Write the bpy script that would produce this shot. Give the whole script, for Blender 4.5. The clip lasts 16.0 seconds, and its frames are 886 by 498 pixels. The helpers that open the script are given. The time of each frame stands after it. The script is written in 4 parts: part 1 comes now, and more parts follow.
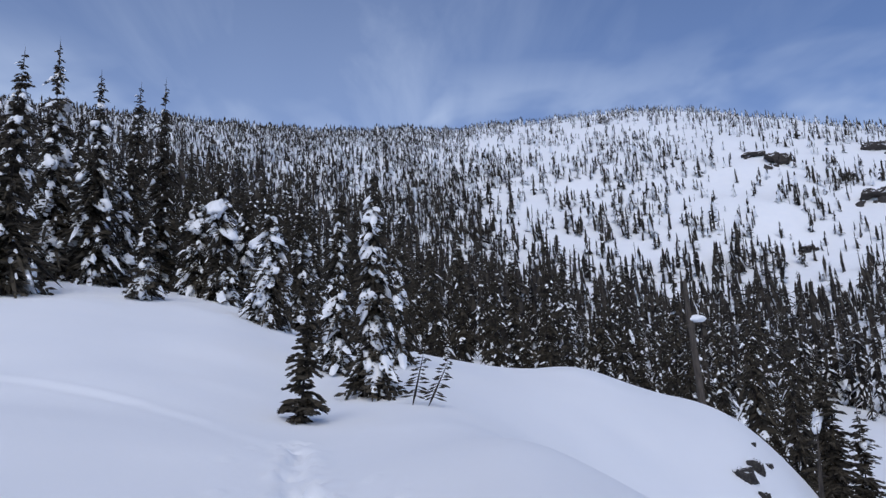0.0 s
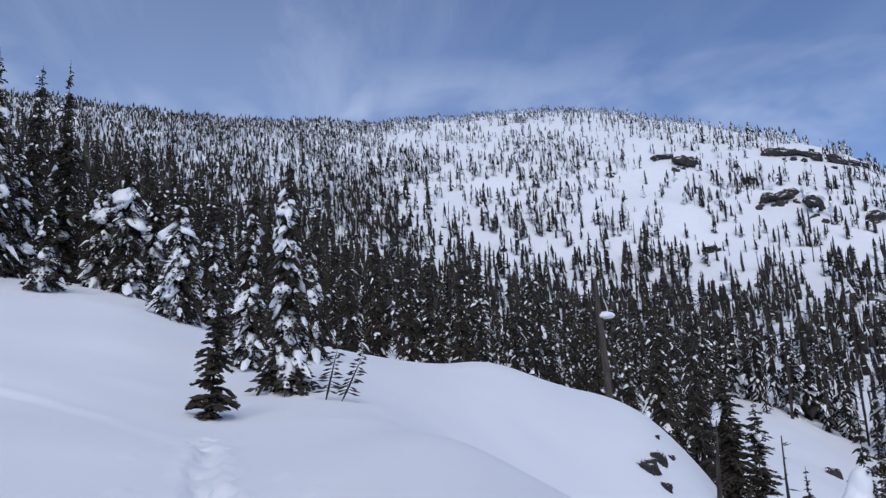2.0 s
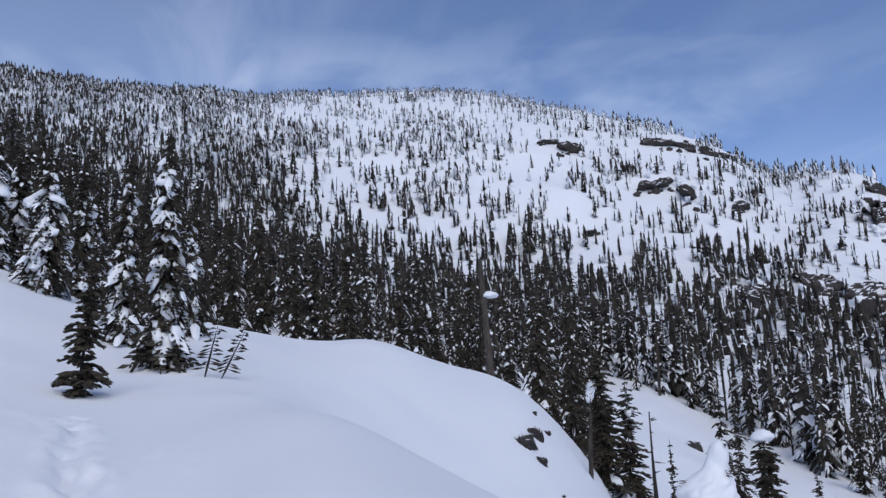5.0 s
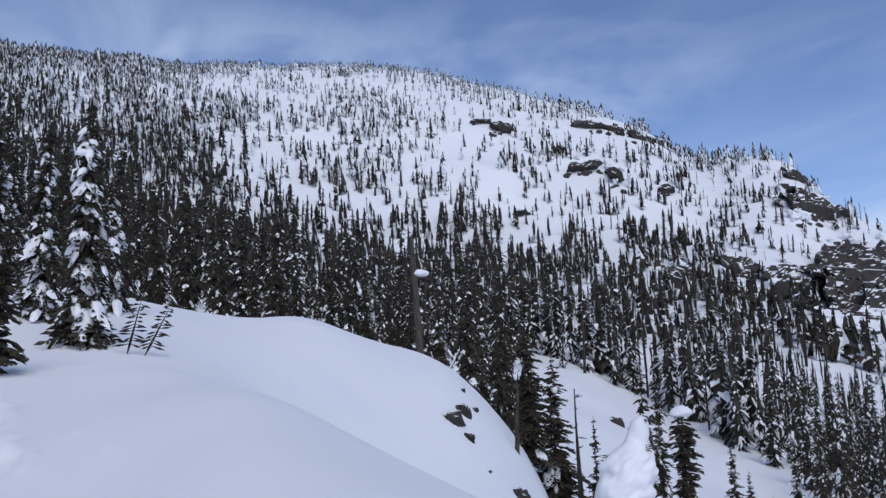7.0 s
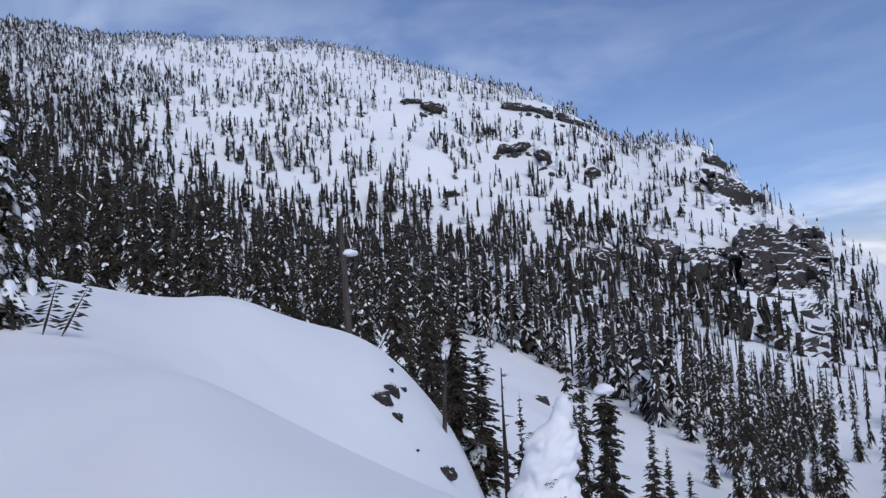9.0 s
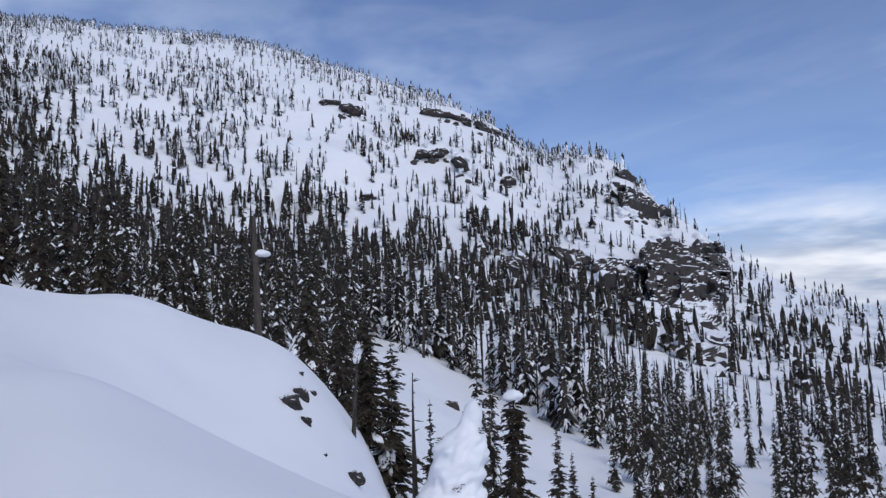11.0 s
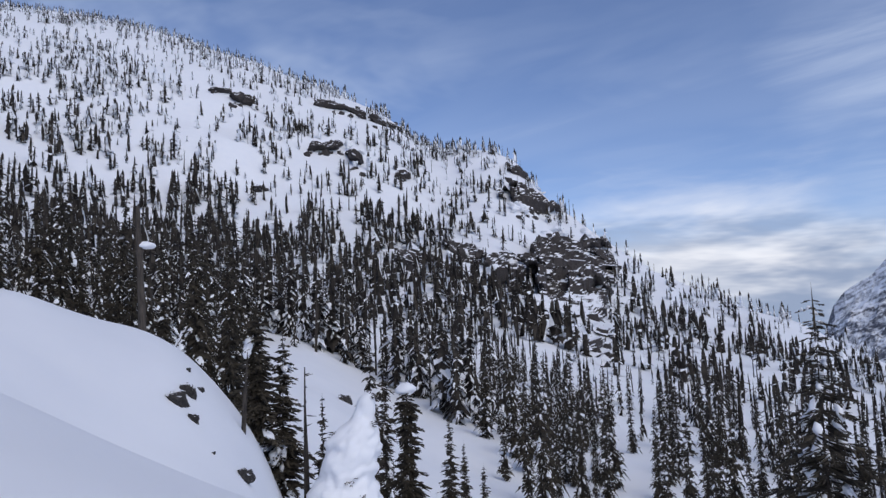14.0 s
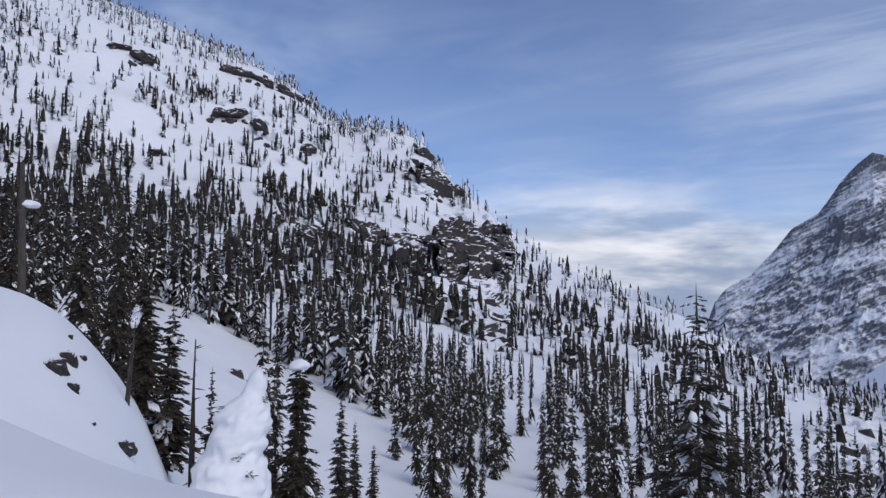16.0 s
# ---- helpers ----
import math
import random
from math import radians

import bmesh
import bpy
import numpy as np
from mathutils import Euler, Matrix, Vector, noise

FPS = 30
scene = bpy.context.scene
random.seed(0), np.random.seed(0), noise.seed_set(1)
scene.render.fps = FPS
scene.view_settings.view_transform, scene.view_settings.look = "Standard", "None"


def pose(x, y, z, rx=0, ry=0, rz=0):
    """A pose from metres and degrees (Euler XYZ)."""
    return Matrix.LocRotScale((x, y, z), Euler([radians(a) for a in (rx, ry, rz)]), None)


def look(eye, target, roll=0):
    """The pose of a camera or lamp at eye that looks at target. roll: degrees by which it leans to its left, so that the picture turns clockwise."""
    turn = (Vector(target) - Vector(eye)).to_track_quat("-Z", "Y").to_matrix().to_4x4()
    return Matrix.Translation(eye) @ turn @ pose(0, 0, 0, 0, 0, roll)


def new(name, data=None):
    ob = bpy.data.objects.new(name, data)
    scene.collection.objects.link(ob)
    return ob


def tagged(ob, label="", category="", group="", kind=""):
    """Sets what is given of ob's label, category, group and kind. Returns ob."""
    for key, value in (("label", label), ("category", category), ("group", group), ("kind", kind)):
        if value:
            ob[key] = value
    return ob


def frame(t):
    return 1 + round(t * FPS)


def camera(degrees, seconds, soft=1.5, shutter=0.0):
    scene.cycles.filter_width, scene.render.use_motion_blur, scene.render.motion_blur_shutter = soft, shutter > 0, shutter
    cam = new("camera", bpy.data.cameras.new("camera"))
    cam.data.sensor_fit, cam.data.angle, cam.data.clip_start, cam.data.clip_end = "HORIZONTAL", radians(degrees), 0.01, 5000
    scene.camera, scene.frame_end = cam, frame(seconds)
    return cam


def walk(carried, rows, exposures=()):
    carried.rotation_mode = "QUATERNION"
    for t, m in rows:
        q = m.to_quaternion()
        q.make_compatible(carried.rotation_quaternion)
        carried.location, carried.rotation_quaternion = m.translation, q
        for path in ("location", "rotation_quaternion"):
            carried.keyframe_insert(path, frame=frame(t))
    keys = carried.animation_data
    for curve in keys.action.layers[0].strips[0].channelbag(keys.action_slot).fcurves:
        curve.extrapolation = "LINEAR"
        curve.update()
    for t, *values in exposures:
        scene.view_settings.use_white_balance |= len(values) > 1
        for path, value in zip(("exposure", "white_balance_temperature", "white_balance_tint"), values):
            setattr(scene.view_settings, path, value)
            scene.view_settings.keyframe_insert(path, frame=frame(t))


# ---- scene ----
# ------------------------------------------------------------------ camera
EYE = (0.0, 0.0, 1.7)
PATH = [
    (0.0, 103.00, 1.97, 0.00),
    (0.5, 102.86, 1.94, -2.21),
    (1.0, 102.92, 2.18, -3.91),
    (1.5, 102.63, 2.25, -5.01),
    (2.0, 102.42, 2.39, -6.09),
    (2.5, 102.54, 2.45, -7.49),
    (3.0, 102.55, 2.45, -8.85),
    (3.5, 102.12, 2.47, -10.41),
    (4.0, 101.52, 2.60, -11.77),
    (6.5, 99.21, 2.29, -18.15),
    (7.0, 98.69, 2.49, -19.36),
    (7.5, 97.96, 2.64, -20.55),
    (8.0, 97.47, 2.46, -22.21),
    (8.5, 97.06, 2.48, -23.31),
    (9.0, 97.04, 2.69, -24.46),
    (11.5, 97.22, 1.70, -32.09),
    (12.0, 97.29, 1.92, -33.21),
    (12.5, 97.06, 2.03, -34.42),
    (13.0, 96.79, 2.36, -35.64),
    (13.5, 96.72, 2.45, -37.09),
    (14.0, 96.39, 2.26, -38.35),
    (14.5, 95.98, 1.89, -40.34),
    (15.0, 95.65, 1.51, -42.34),
    (15.5, 95.32, 0.78, -44.20),
    (16.0, 94.85, -0.31, -45.67),
]
cam = camera(58.2, 16.0, soft=1.45)
walk(cam, [(t, pose(*EYE, rx, ry, rz)) for t, rx, ry, rz in PATH], [(0.0, 0.0, 6700, 8), (7.0, -0.02, 6700, 8), (12.5, -0.06, 6780, 9), (16.0, -0.12, 6850, 10)])

# ------------------------------------------------------------------ light
SUN_AZ, SUN_EL = 186.0, 45.0

world = bpy.data.worlds.new("sky")
scene.world = world
world.use_nodes = True
wt = world.node_tree
wt.nodes.clear()


def wnode(kind, **kw):
    n = wt.nodes.new(kind)
    for k, v in kw.items():
        n.inputs[k].default_value = v
    return n


def wmath(op, a, b=None, c=None):
    n = wt.nodes.new("ShaderNodeMath")
    n.operation = op
    for i, v in enumerate((a, b, c)):
        if v is None:
            continue
        if isinstance(v, (int, float)):
            n.inputs[i].default_value = v
        else:
            wt.links.new(v, n.inputs[i])
    return n.outputs[0]


def wramp(v, lo, hi, a=0.0, b=1.0):
    n = wt.nodes.new("ShaderNodeMapRange")
    n.interpolation_type = "SMOOTHSTEP"
    wt.links.new(v, n.inputs["Value"])
    for k, x in (("From Min", lo), ("From Max", hi), ("To Min", a), ("To Max", b)):
        n.inputs[k].default_value = x
    return n.outputs[0]


def wmix(f, a, b):
    n = wt.nodes.new("ShaderNodeMix")
    n.data_type = "RGBA"
    wt.links.new(f, n.inputs[0])
    for i, v in ((6, a), (7, b)):
        if isinstance(v, tuple):
            n.inputs[i].default_value = v
        else:
            wt.links.new(v, n.inputs[i])
    return n.outputs[2]


def wnoise(vec, scale, detail, rough, dist=0.0):
    n = wnode("ShaderNodeTexNoise", Scale=scale, Detail=detail, Roughness=rough, Distortion=dist)
    wt.links.new(vec, n.inputs["Vector"])
    return n.outputs["Fac"]


sky = wt.nodes.new("ShaderNodeTexSky")
sky.sky_type = "NISHITA"
sky.sun_disc = False
sky.sun_elevation, sky.sun_rotation = radians(SUN_EL), radians(SUN_AZ)
sky.altitude, sky.air_density, sky.dust_density, sky.ozone_density = 1900.0, 1.0, 0.3, 1.6

geo = wt.nodes.new("ShaderNodeTexCoord")
sep = wt.nodes.new("ShaderNodeSeparateXYZ")
wt.links.new(geo.outputs["Generated"], sep.inputs[0])
dx, dy, dz = sep.outputs
# thin high cirrus: streaks on a plane overhead, all combed the same way
h = wmath("MAXIMUM", wmath("ADD", dz, 0.06), 0.03)
px, py = wmath("DIVIDE", dx, h), wmath("DIVIDE", dy, h)
plane = wt.nodes.new("ShaderNodeCombineXYZ")
wt.links.new(wmath("ADD", wmath("ADD", px, wmath("MULTIPLY", py, 0.12)), 2.3), plane.inputs[0])
wt.links.new(wmath("MULTIPLY", wmath("SUBTRACT", py, wmath("MULTIPLY", px, 0.10)), 0.30), plane.inputs[1])
fine = wnoise(plane.outputs[0], 2.2, 6.0, 0.58, 0.6)
broad = wnoise(plane.outputs[0], 0.7, 3.0, 0.5, 0.3)
cirrus = wmath("MULTIPLY", wmath("MULTIPLY", wramp(fine, 0.30, 0.85), wramp(broad, 0.32, 0.66)), wramp(dx, 0.30, 0.66, 1.0, 0.45))
veil = wmath("MULTIPLY", wramp(broad, 0.34, 0.74), 0.22)
low = wramp(dz, 0.34, 0.66, 1.0, 0.35)
west = wramp(wmath("ADD", wmath("MULTIPLY", dx, -0.64), wmath("MULTIPLY", dy, 0.77)), 0.45, 1.0, 0.0, 0.12)
soft = wt.nodes.new("ShaderNodeCombineXYZ")
for axis_i, (axis, f) in enumerate(((dx, 2.4), (dy, 1.2), (dz, 5.5))):
    wt.links.new(wmath("MULTIPLY", axis, f), soft.inputs[axis_i])
mass = wnoise(soft.outputs[0], 1.7, 4.0, 0.5, 0.5)
haze = wmath("MULTIPLY", wmath("MULTIPLY", wramp(dz, 0.33, 0.49, 0.70, 0.0), wramp(mass, 0.36, 0.62)), wramp(fine, 0.30, 0.70, 0.50, 1.0))
haze = wmath("MULTIPLY", haze, wramp(dx, 0.38, 0.66, 1.0, 0.25))
# a thicker veil high over the peak
over = wramp(wmath("ADD", wmath("ADD", wmath("MULTIPLY", dx, 0.905), wmath("MULTIPLY", dy, 0.265)), wmath("MULTIPLY", dz, 0.335)), 0.960, 1.0)
haze = wmath("MAXIMUM", haze, wmath("MULTIPLY", wmath("MULTIPLY", over, 0.62), wmath("MULTIPLY", wramp(mass, 0.34, 0.66), wramp(fine, 0.30, 0.66, 0.3, 1.0))))
cirrus = wmath("MULTIPLY", wmath("ADD", wmath("MAXIMUM", wmath("MAXIMUM", wmath("MULTIPLY", cirrus, 0.62), haze), veil), west), low)
# a bank of layered cloud low over the valleys
bank = wt.nodes.new("ShaderNodeCombineXYZ")
wt.links.new(wmath("MULTIPLY", dx, 1.6), bank.inputs[0])
wt.links.new(wmath("MULTIPLY", dy, 1.6), bank.inputs[1])
wt.links.new(wmath("MULTIPLY", dz, 6.0), bank.inputs[2])
lay = wnoise(bank.outputs[0], 2.6, 6.0, 0.55, 0.4)
grey = wnoise(bank.outputs[0], 1.7, 5.0, 0.6, 0.2)
bank_f = wramp(wmath("ADD", dz, wmath("MULTIPLY", lay, -0.16)), -0.02, 0.10, 1.0, 0.0)
CLOUD = 1.0
sky_gain = wt.nodes.new("ShaderNodeVectorMath")
sky_gain.operation = "MULTIPLY"
sky_gain.inputs[1].default_value = (0.099, 0.108, 0.138)
wt.links.new(sky.outputs[0], sky_gain.inputs[0])
base = wmix(cirrus, sky_gain.outputs[0], (0.63 * CLOUD, 0.75 * CLOUD, 1.0 * CLOUD, 1))
# the cloud is brightest where the valley opens, and grey in its bellies
open_sky = wramp(wmath("ADD", wmath("MULTIPLY", dx, 0.795), wmath("MULTIPLY", dy, 0.60)), 0.986, 1.0)
belly = wmath("MULTIPLY", wramp(grey, 0.38, 0.56), wmath("SUBTRACT", 1.0, wmath("MULTIPLY", open_sky, 0.85)))
cloud_col = wmix(belly, (0.94 * CLOUD, 0.98 * CLOUD, 1.10 * CLOUD, 1), (0.32 * CLOUD, 0.41 * CLOUD, 0.61 * CLOUD, 1))
final = wmix(bank_f, base, cloud_col)
bg = wt.nodes.new("ShaderNodeBackground")
wt.links.new(final, bg.inputs[0])
bg.inputs[1].default_value = 1.0
out = wt.nodes.new("ShaderNodeOutputWorld")
wt.links.new(bg.outputs[0], out.inputs[0])

sun = new("sun", bpy.data.lights.new("sun", "SUN"))
sun.data.energy, sun.data.angle, sun.data.color = 1.7, radians(55.0), (1.0, 0.95, 0.88)
sa, se = radians(SUN_AZ), radians(SUN_EL)
sun.matrix_world = look((0, 0, 200), (-math.sin(sa) * math.cos(se) * 10, -math.cos(sa) * math.cos(se) * 10, 200 - math.sin(se) * 10))


# ------------------------------------------------------------------ materials
def material(name, rough=0.8):
    m = bpy.data.materials.new(name)
    m.use_nodes = True
    b = m.node_tree.nodes["Principled BSDF"]
    b.inputs["Roughness"].default_value = rough
    b.inputs["Specular IOR Level"].default_value = 0.25
    return m, m.node_tree, b


def add(nt, kind, links=None, **vals):
    n = nt.nodes.new(kind)
    for k, v in vals.items():
        n.inputs[k.replace("_", " ")].default_value = v
    for k, s in (links or {}).items():
        nt.links.new(s, n.inputs[k])
    return n


def colour_ramp(nt, fac, stops):
    n = nt.nodes.new("ShaderNodeValToRGB")
    nt.links.new(fac, n.inputs[0])
    e = n.color_ramp.elements
    while len(e) < len(stops):
        e.new(0.5)
    for el, (p, c) in zip(e, stops):
        el.position, el.color = p, (*c, 1)
    return n.outputs[0]


def bump(nt, b, height, strength, distance):
    n = add(nt, "ShaderNodeBump", {"Height": height}, Strength=strength, Distance=distance)
    nt.links.new(n.outputs[0], b.inputs["Normal"])


def mixed(nt, fac, a, b):
    n = nt.nodes.new("ShaderNodeMix")
    n.data_type = "RGBA"
    nt.links.new(fac, n.inputs[0])
    for i, v in ((6, a), (7, b)):
        if isinstance(v, tuple):
            n.inputs[i].default_value = (*v, 1)
        else:
            nt.links.new(v, n.inputs[i])
    return n.outputs[2]


def snow_material(name, fine=9.0, depth=0.02):
    m, nt, b = material(name, 0.65)
    co = nt.nodes.new("ShaderNodeTexCoord").outputs["Object"]
    a = add(nt, "ShaderNodeTexNoise", {"Vector": co}, Scale=fine, Detail=6.0, Roughness=0.6).outputs["Fac"]
    c = add(nt, "ShaderNodeTexNoise", {"Vector": co}, Scale=fine * 0.07, Detail=3.0).outputs["Fac"]
    col = mixed(nt, c, (0.80, 0.83, 0.88), (0.88, 0.895, 0.92))
    nt.links.new(col, b.inputs["Base Color"])
    bump(nt, b, a, 0.35, depth)
    return m


def rock_nodes(nt, co, scale):
    a = add(nt, "ShaderNodeTexNoise", {"Vector": co}, Scale=scale, Detail=8.0, Roughness=0.65).outputs["Fac"]
    v = add(nt, "ShaderNodeTexVoronoi", {"Vector": co}, Scale=scale * 0.8).outputs["Distance"]
    col = colour_ramp(nt, a, [(0.25, (0.018, 0.017, 0.018)), (0.5, (0.045, 0.042, 0.041)), (0.8, (0.11, 0.10, 0.094))])
    return col, a, v


def rock_material(name, scale, snow_from, snow_to, tone=None, flat=1.0, wobble=0.5):
    """Grey rock on which snow lies wherever a face is flat enough to hold it."""
    m, nt, b = material(name, 0.85)
    co = nt.nodes.new("ShaderNodeTexCoord").outputs["Object"]
    if flat != 1.0:  # strata: the pattern drawn out sideways
        co = add(nt, "ShaderNodeMapping", {"Vector": co}, Scale=(flat, flat, 1.0), Rotation=(0.25, 0.2, 0)).outputs[0]
    col, a, v = rock_nodes(nt, co, scale)
    if tone:
        col = mixed(nt, a, tone, tuple(2.2 * c for c in tone))
    n = add(nt, "ShaderNodeSeparateXYZ", {"Vector": nt.nodes.new("ShaderNodeNewGeometry").outputs["Normal"]}).outputs[2]
    wob = add(nt, "ShaderNodeMath", {0: a})
    wob.operation, wob.inputs[1].default_value, wob.inputs[2].default_value = "MULTIPLY_ADD", wobble, -wobble / 2
    s = add(nt, "ShaderNodeMath", {0: n, 1: wob.outputs[0]}).outputs[0]
    f = add(nt, "ShaderNodeMapRange", {"Value": s}, From_Min=snow_from, From_Max=snow_to).outputs[0]
    nt.links.new(mixed(nt, f, col, (0.85, 0.87, 0.91)), b.inputs["Base Color"])
    bump(nt, b, a, 0.8, 0.3 / scale)
    return m


def plain_material(name, lo, hi, scale, rough=0.8, depth=0.01, stretch=(1, 1, 1), island=False):
    m, nt, b = material(name, rough)
    co = add(nt, "ShaderNodeMapping", {"Vector": nt.nodes.new("ShaderNodeTexCoord").outputs["Object"]}, Scale=stretch).outputs[0]
    a = add(nt, "ShaderNodeTexNoise", {"Vector": co}, Scale=scale, Detail=5.0, Roughness=0.6).outputs["Fac"]
    r = nt.nodes.new("ShaderNodeObjectInfo").outputs["Random"]
    if island:  # each spray of needles a little lighter or darker
        r = nt.nodes.new("ShaderNodeNewGeometry").outputs["Random Per Island"]
    t = add(nt, "ShaderNodeMath", {0: r})
    t.operation, t.inputs[1].default_value, t.inputs[2].default_value = "MULTIPLY_ADD", 0.5 if island else 0.3, -0.25 if island else -0.15
    f = add(nt, "ShaderNodeMath", {0: a, 1: t.outputs[0]}).outputs[0]
    nt.links.new(colour_ramp(nt, f, [(0.3, lo), (0.7, hi)]), b.inputs["Base Color"])
    bump(nt, b, a, 0.5, depth)
    return m


def peak_material():
    """Far grey rock in climbing strata, its colour paled and blued for haze, with snow along its ledges and in its
    gullies.
    """
    m, nt, b = material("hazed_peak_rock", 0.85)
    co = nt.nodes.new("ShaderNodeTexCoord").outputs["Object"]

    def along(x, y, z):
        n = add(nt, "ShaderNodeVectorMath", {0: co})
        n.operation, n.inputs[1].default_value = "DOT_PRODUCT", (x, y, z)
        return n.outputs["Value"]
    across, level = along(0.36, -0.93, 0.0), along(-0.16, 0.41, 1.0)

    def pattern(sx, sy, detail, seed):
        v = nt.nodes.new("ShaderNodeCombineXYZ")
        for i, (src, f) in enumerate(((across, sx), (level, sy))):
            k = add(nt, "ShaderNodeMath", {0: src})
            k.operation, k.inputs[1].default_value = "MULTIPLY", f
            nt.links.new(k.outputs[0], v.inputs[i])
        v.inputs[2].default_value = seed
        return add(nt, "ShaderNodeTexNoise", {"Vector": v.outputs[0]}, Scale=1.0, Detail=detail, Roughness=0.62).outputs["Fac"]
    strata, broken, broad = pattern(0.016, 0.085, 6.0, 0.0), pattern(0.11, 0.09, 6.0, 7.0), pattern(0.0040, 0.0075, 4.0, 3.0)
    total = add(nt, "ShaderNodeSeparateXYZ", {"Vector": nt.nodes.new("ShaderNodeNewGeometry").outputs["Normal"]}).outputs[2]
    half = add(nt, "ShaderNodeMath", {0: total})
    half.operation, half.inputs[1].default_value = "MULTIPLY", 0.6
    total = half.outputs[0]
    for src, f in ((strata, 0.80), (broken, 0.60), (broad, 1.05)):
        k = add(nt, "ShaderNodeMath", {0: src, 2: total})
        k.operation, k.inputs[1].default_value = "MULTIPLY_ADD", f
        total = k.outputs[0]
    f = add(nt, "ShaderNodeMapRange", {"Value": total}, From_Min=1.46, From_Max=1.74).outputs[0]
    # distance haze is mixed into these rock tones: paler and bluer than near rock
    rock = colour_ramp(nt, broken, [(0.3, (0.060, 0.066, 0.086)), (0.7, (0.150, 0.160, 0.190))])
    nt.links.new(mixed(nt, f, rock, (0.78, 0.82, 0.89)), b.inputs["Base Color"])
    bump(nt, b, broken, 0.8, 6.0)
    return m


SNOW = snow_material("ground_snow", 5.0, 0.015)
TREE_SNOW = snow_material("bough_snow", 14.0, 0.02)
NEEDLES = plain_material("fir_needles", (0.020, 0.017, 0.013), (0.070, 0.059, 0.043), 6.0, island=True)
NEEDLES_FAR = plain_material("fir_needles_far", (0.017, 0.014, 0.012), (0.058, 0.049, 0.040), 0.6, island=True)
BARK = plain_material("fir_bark", (0.018, 0.015, 0.013), (0.05, 0.042, 0.036), 12.0, stretch=(1, 1, 0.25))
DEAD = plain_material("dead_wood", (0.025, 0.022, 0.020), (0.10, 0.085, 0.072), 10.0, stretch=(1, 1, 0.2))
ROCK = rock_material("cliff_rock", 0.30, 0.82, 0.94)
CLIFF = rock_material("cliff_face_rock", 0.22, 0.56, 0.66, (0.034, 0.030, 0.029), wobble=0.25)
ROCK_NEAR = rock_material("boulder_rock", 2.5, 0.72, 0.86)
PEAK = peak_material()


# ------------------------------------------------------------------ ground
def value_noise(x, y, seed=0):
    """Smooth lattice noise in -1..1 for arrays."""
    xi, yi = np.floor(x).astype(np.int64), np.floor(y).astype(np.int64)
    fx, fy = x - xi, y - yi
    fx, fy = fx * fx * fx * (fx * (fx * 6 - 15) + 10), fy * fy * fy * (fy * (fy * 6 - 15) + 10)

    def at(i, j):
        n = (i * 374761393 + j * 668265263 + seed * 144665) & 0x7FFFFFFF
        n = ((n ^ (n >> 13)) * 1274126177) & 0x7FFFFFFF
        return ((n ^ (n >> 16)) & 0xFFFF) / 32767.5 - 1
    a = at(xi, yi) * (1 - fx) + at(xi + 1, yi) * fx
    b = at(xi, yi + 1) * (1 - fx) + at(xi + 1, yi + 1) * fx
    return a * (1 - fy) + b * fy


def fractal(x, y, octaves, seed=0):
    s, w = 0.0, 1.0
    for o in range(octaves):
        s = s + w * value_noise(x * 2.03**o + 17.1 * o, y * 2.03**o - 9.7 * o, seed + o)
        w *= 0.5
    return s


BEARINGS = [-60, -35, -25, -15, -8, -4, 0, 5, 10, 15, 20, 22, 24, 26, 28, 34, 42, 50, 60, 70, 80, 110]
# heights along rings round the standpoint, by bearing: the drift underfoot, the hollow behind it,
# the snowy knoll, the gully, the foot of the hillside and its middle
RINGS = [
    (7.0, [1.6, 1.6, 1.5, 1.38, 1.32, 1.42, 1.6, 1.69, 1.36, 0.98, 0.67, 0.53, 0.41, 0.33, 0.25, -0.1, -0.5, -1, -2, -2.6, -3, -3]),
    (14.0, [2.8, 2.8, 2.9, 2.55, 2.15, 2.25, 2.3, 1.65, 0.7, -0.3, -1.0, -1.3, -1.6, -2.0, -2.4, -4, -5.2, -6, -6.5, -6.5, -6, -5]),
    (30.0, [6.8, 6.8, 7.1, 6.6, 5.2, 4.95, 4.35, 3.85, 3.95, 2.78, 1.85, 0.62, -0.55, -1.9, -5.9, -8.5, -9.5, -10, -10.5, -10.5, -10, -9]),
    (55.0, [13, 13, 13, 11, 7.5, 5.5, 4, 2.5, 1.5, 0, -2, -3, -4, -4.5, -5, -8.5, -11, -12, -13, -14, -15, -15]),
    (110.0, [30, 30, 28, 24, 18, 15, 13, 11.5, 9, 6.5, 4, 3, 2.2, 1.6, 1, -5, -8, -11, -15, -19, -22, -30]),
    (250.0, [86, 86, 84, 78, 66, 58, 50, 44, 40, 36, 33, 31, 30, 28.5, 27, 23, 17, 5, -7, -20, -34, -70]),
]
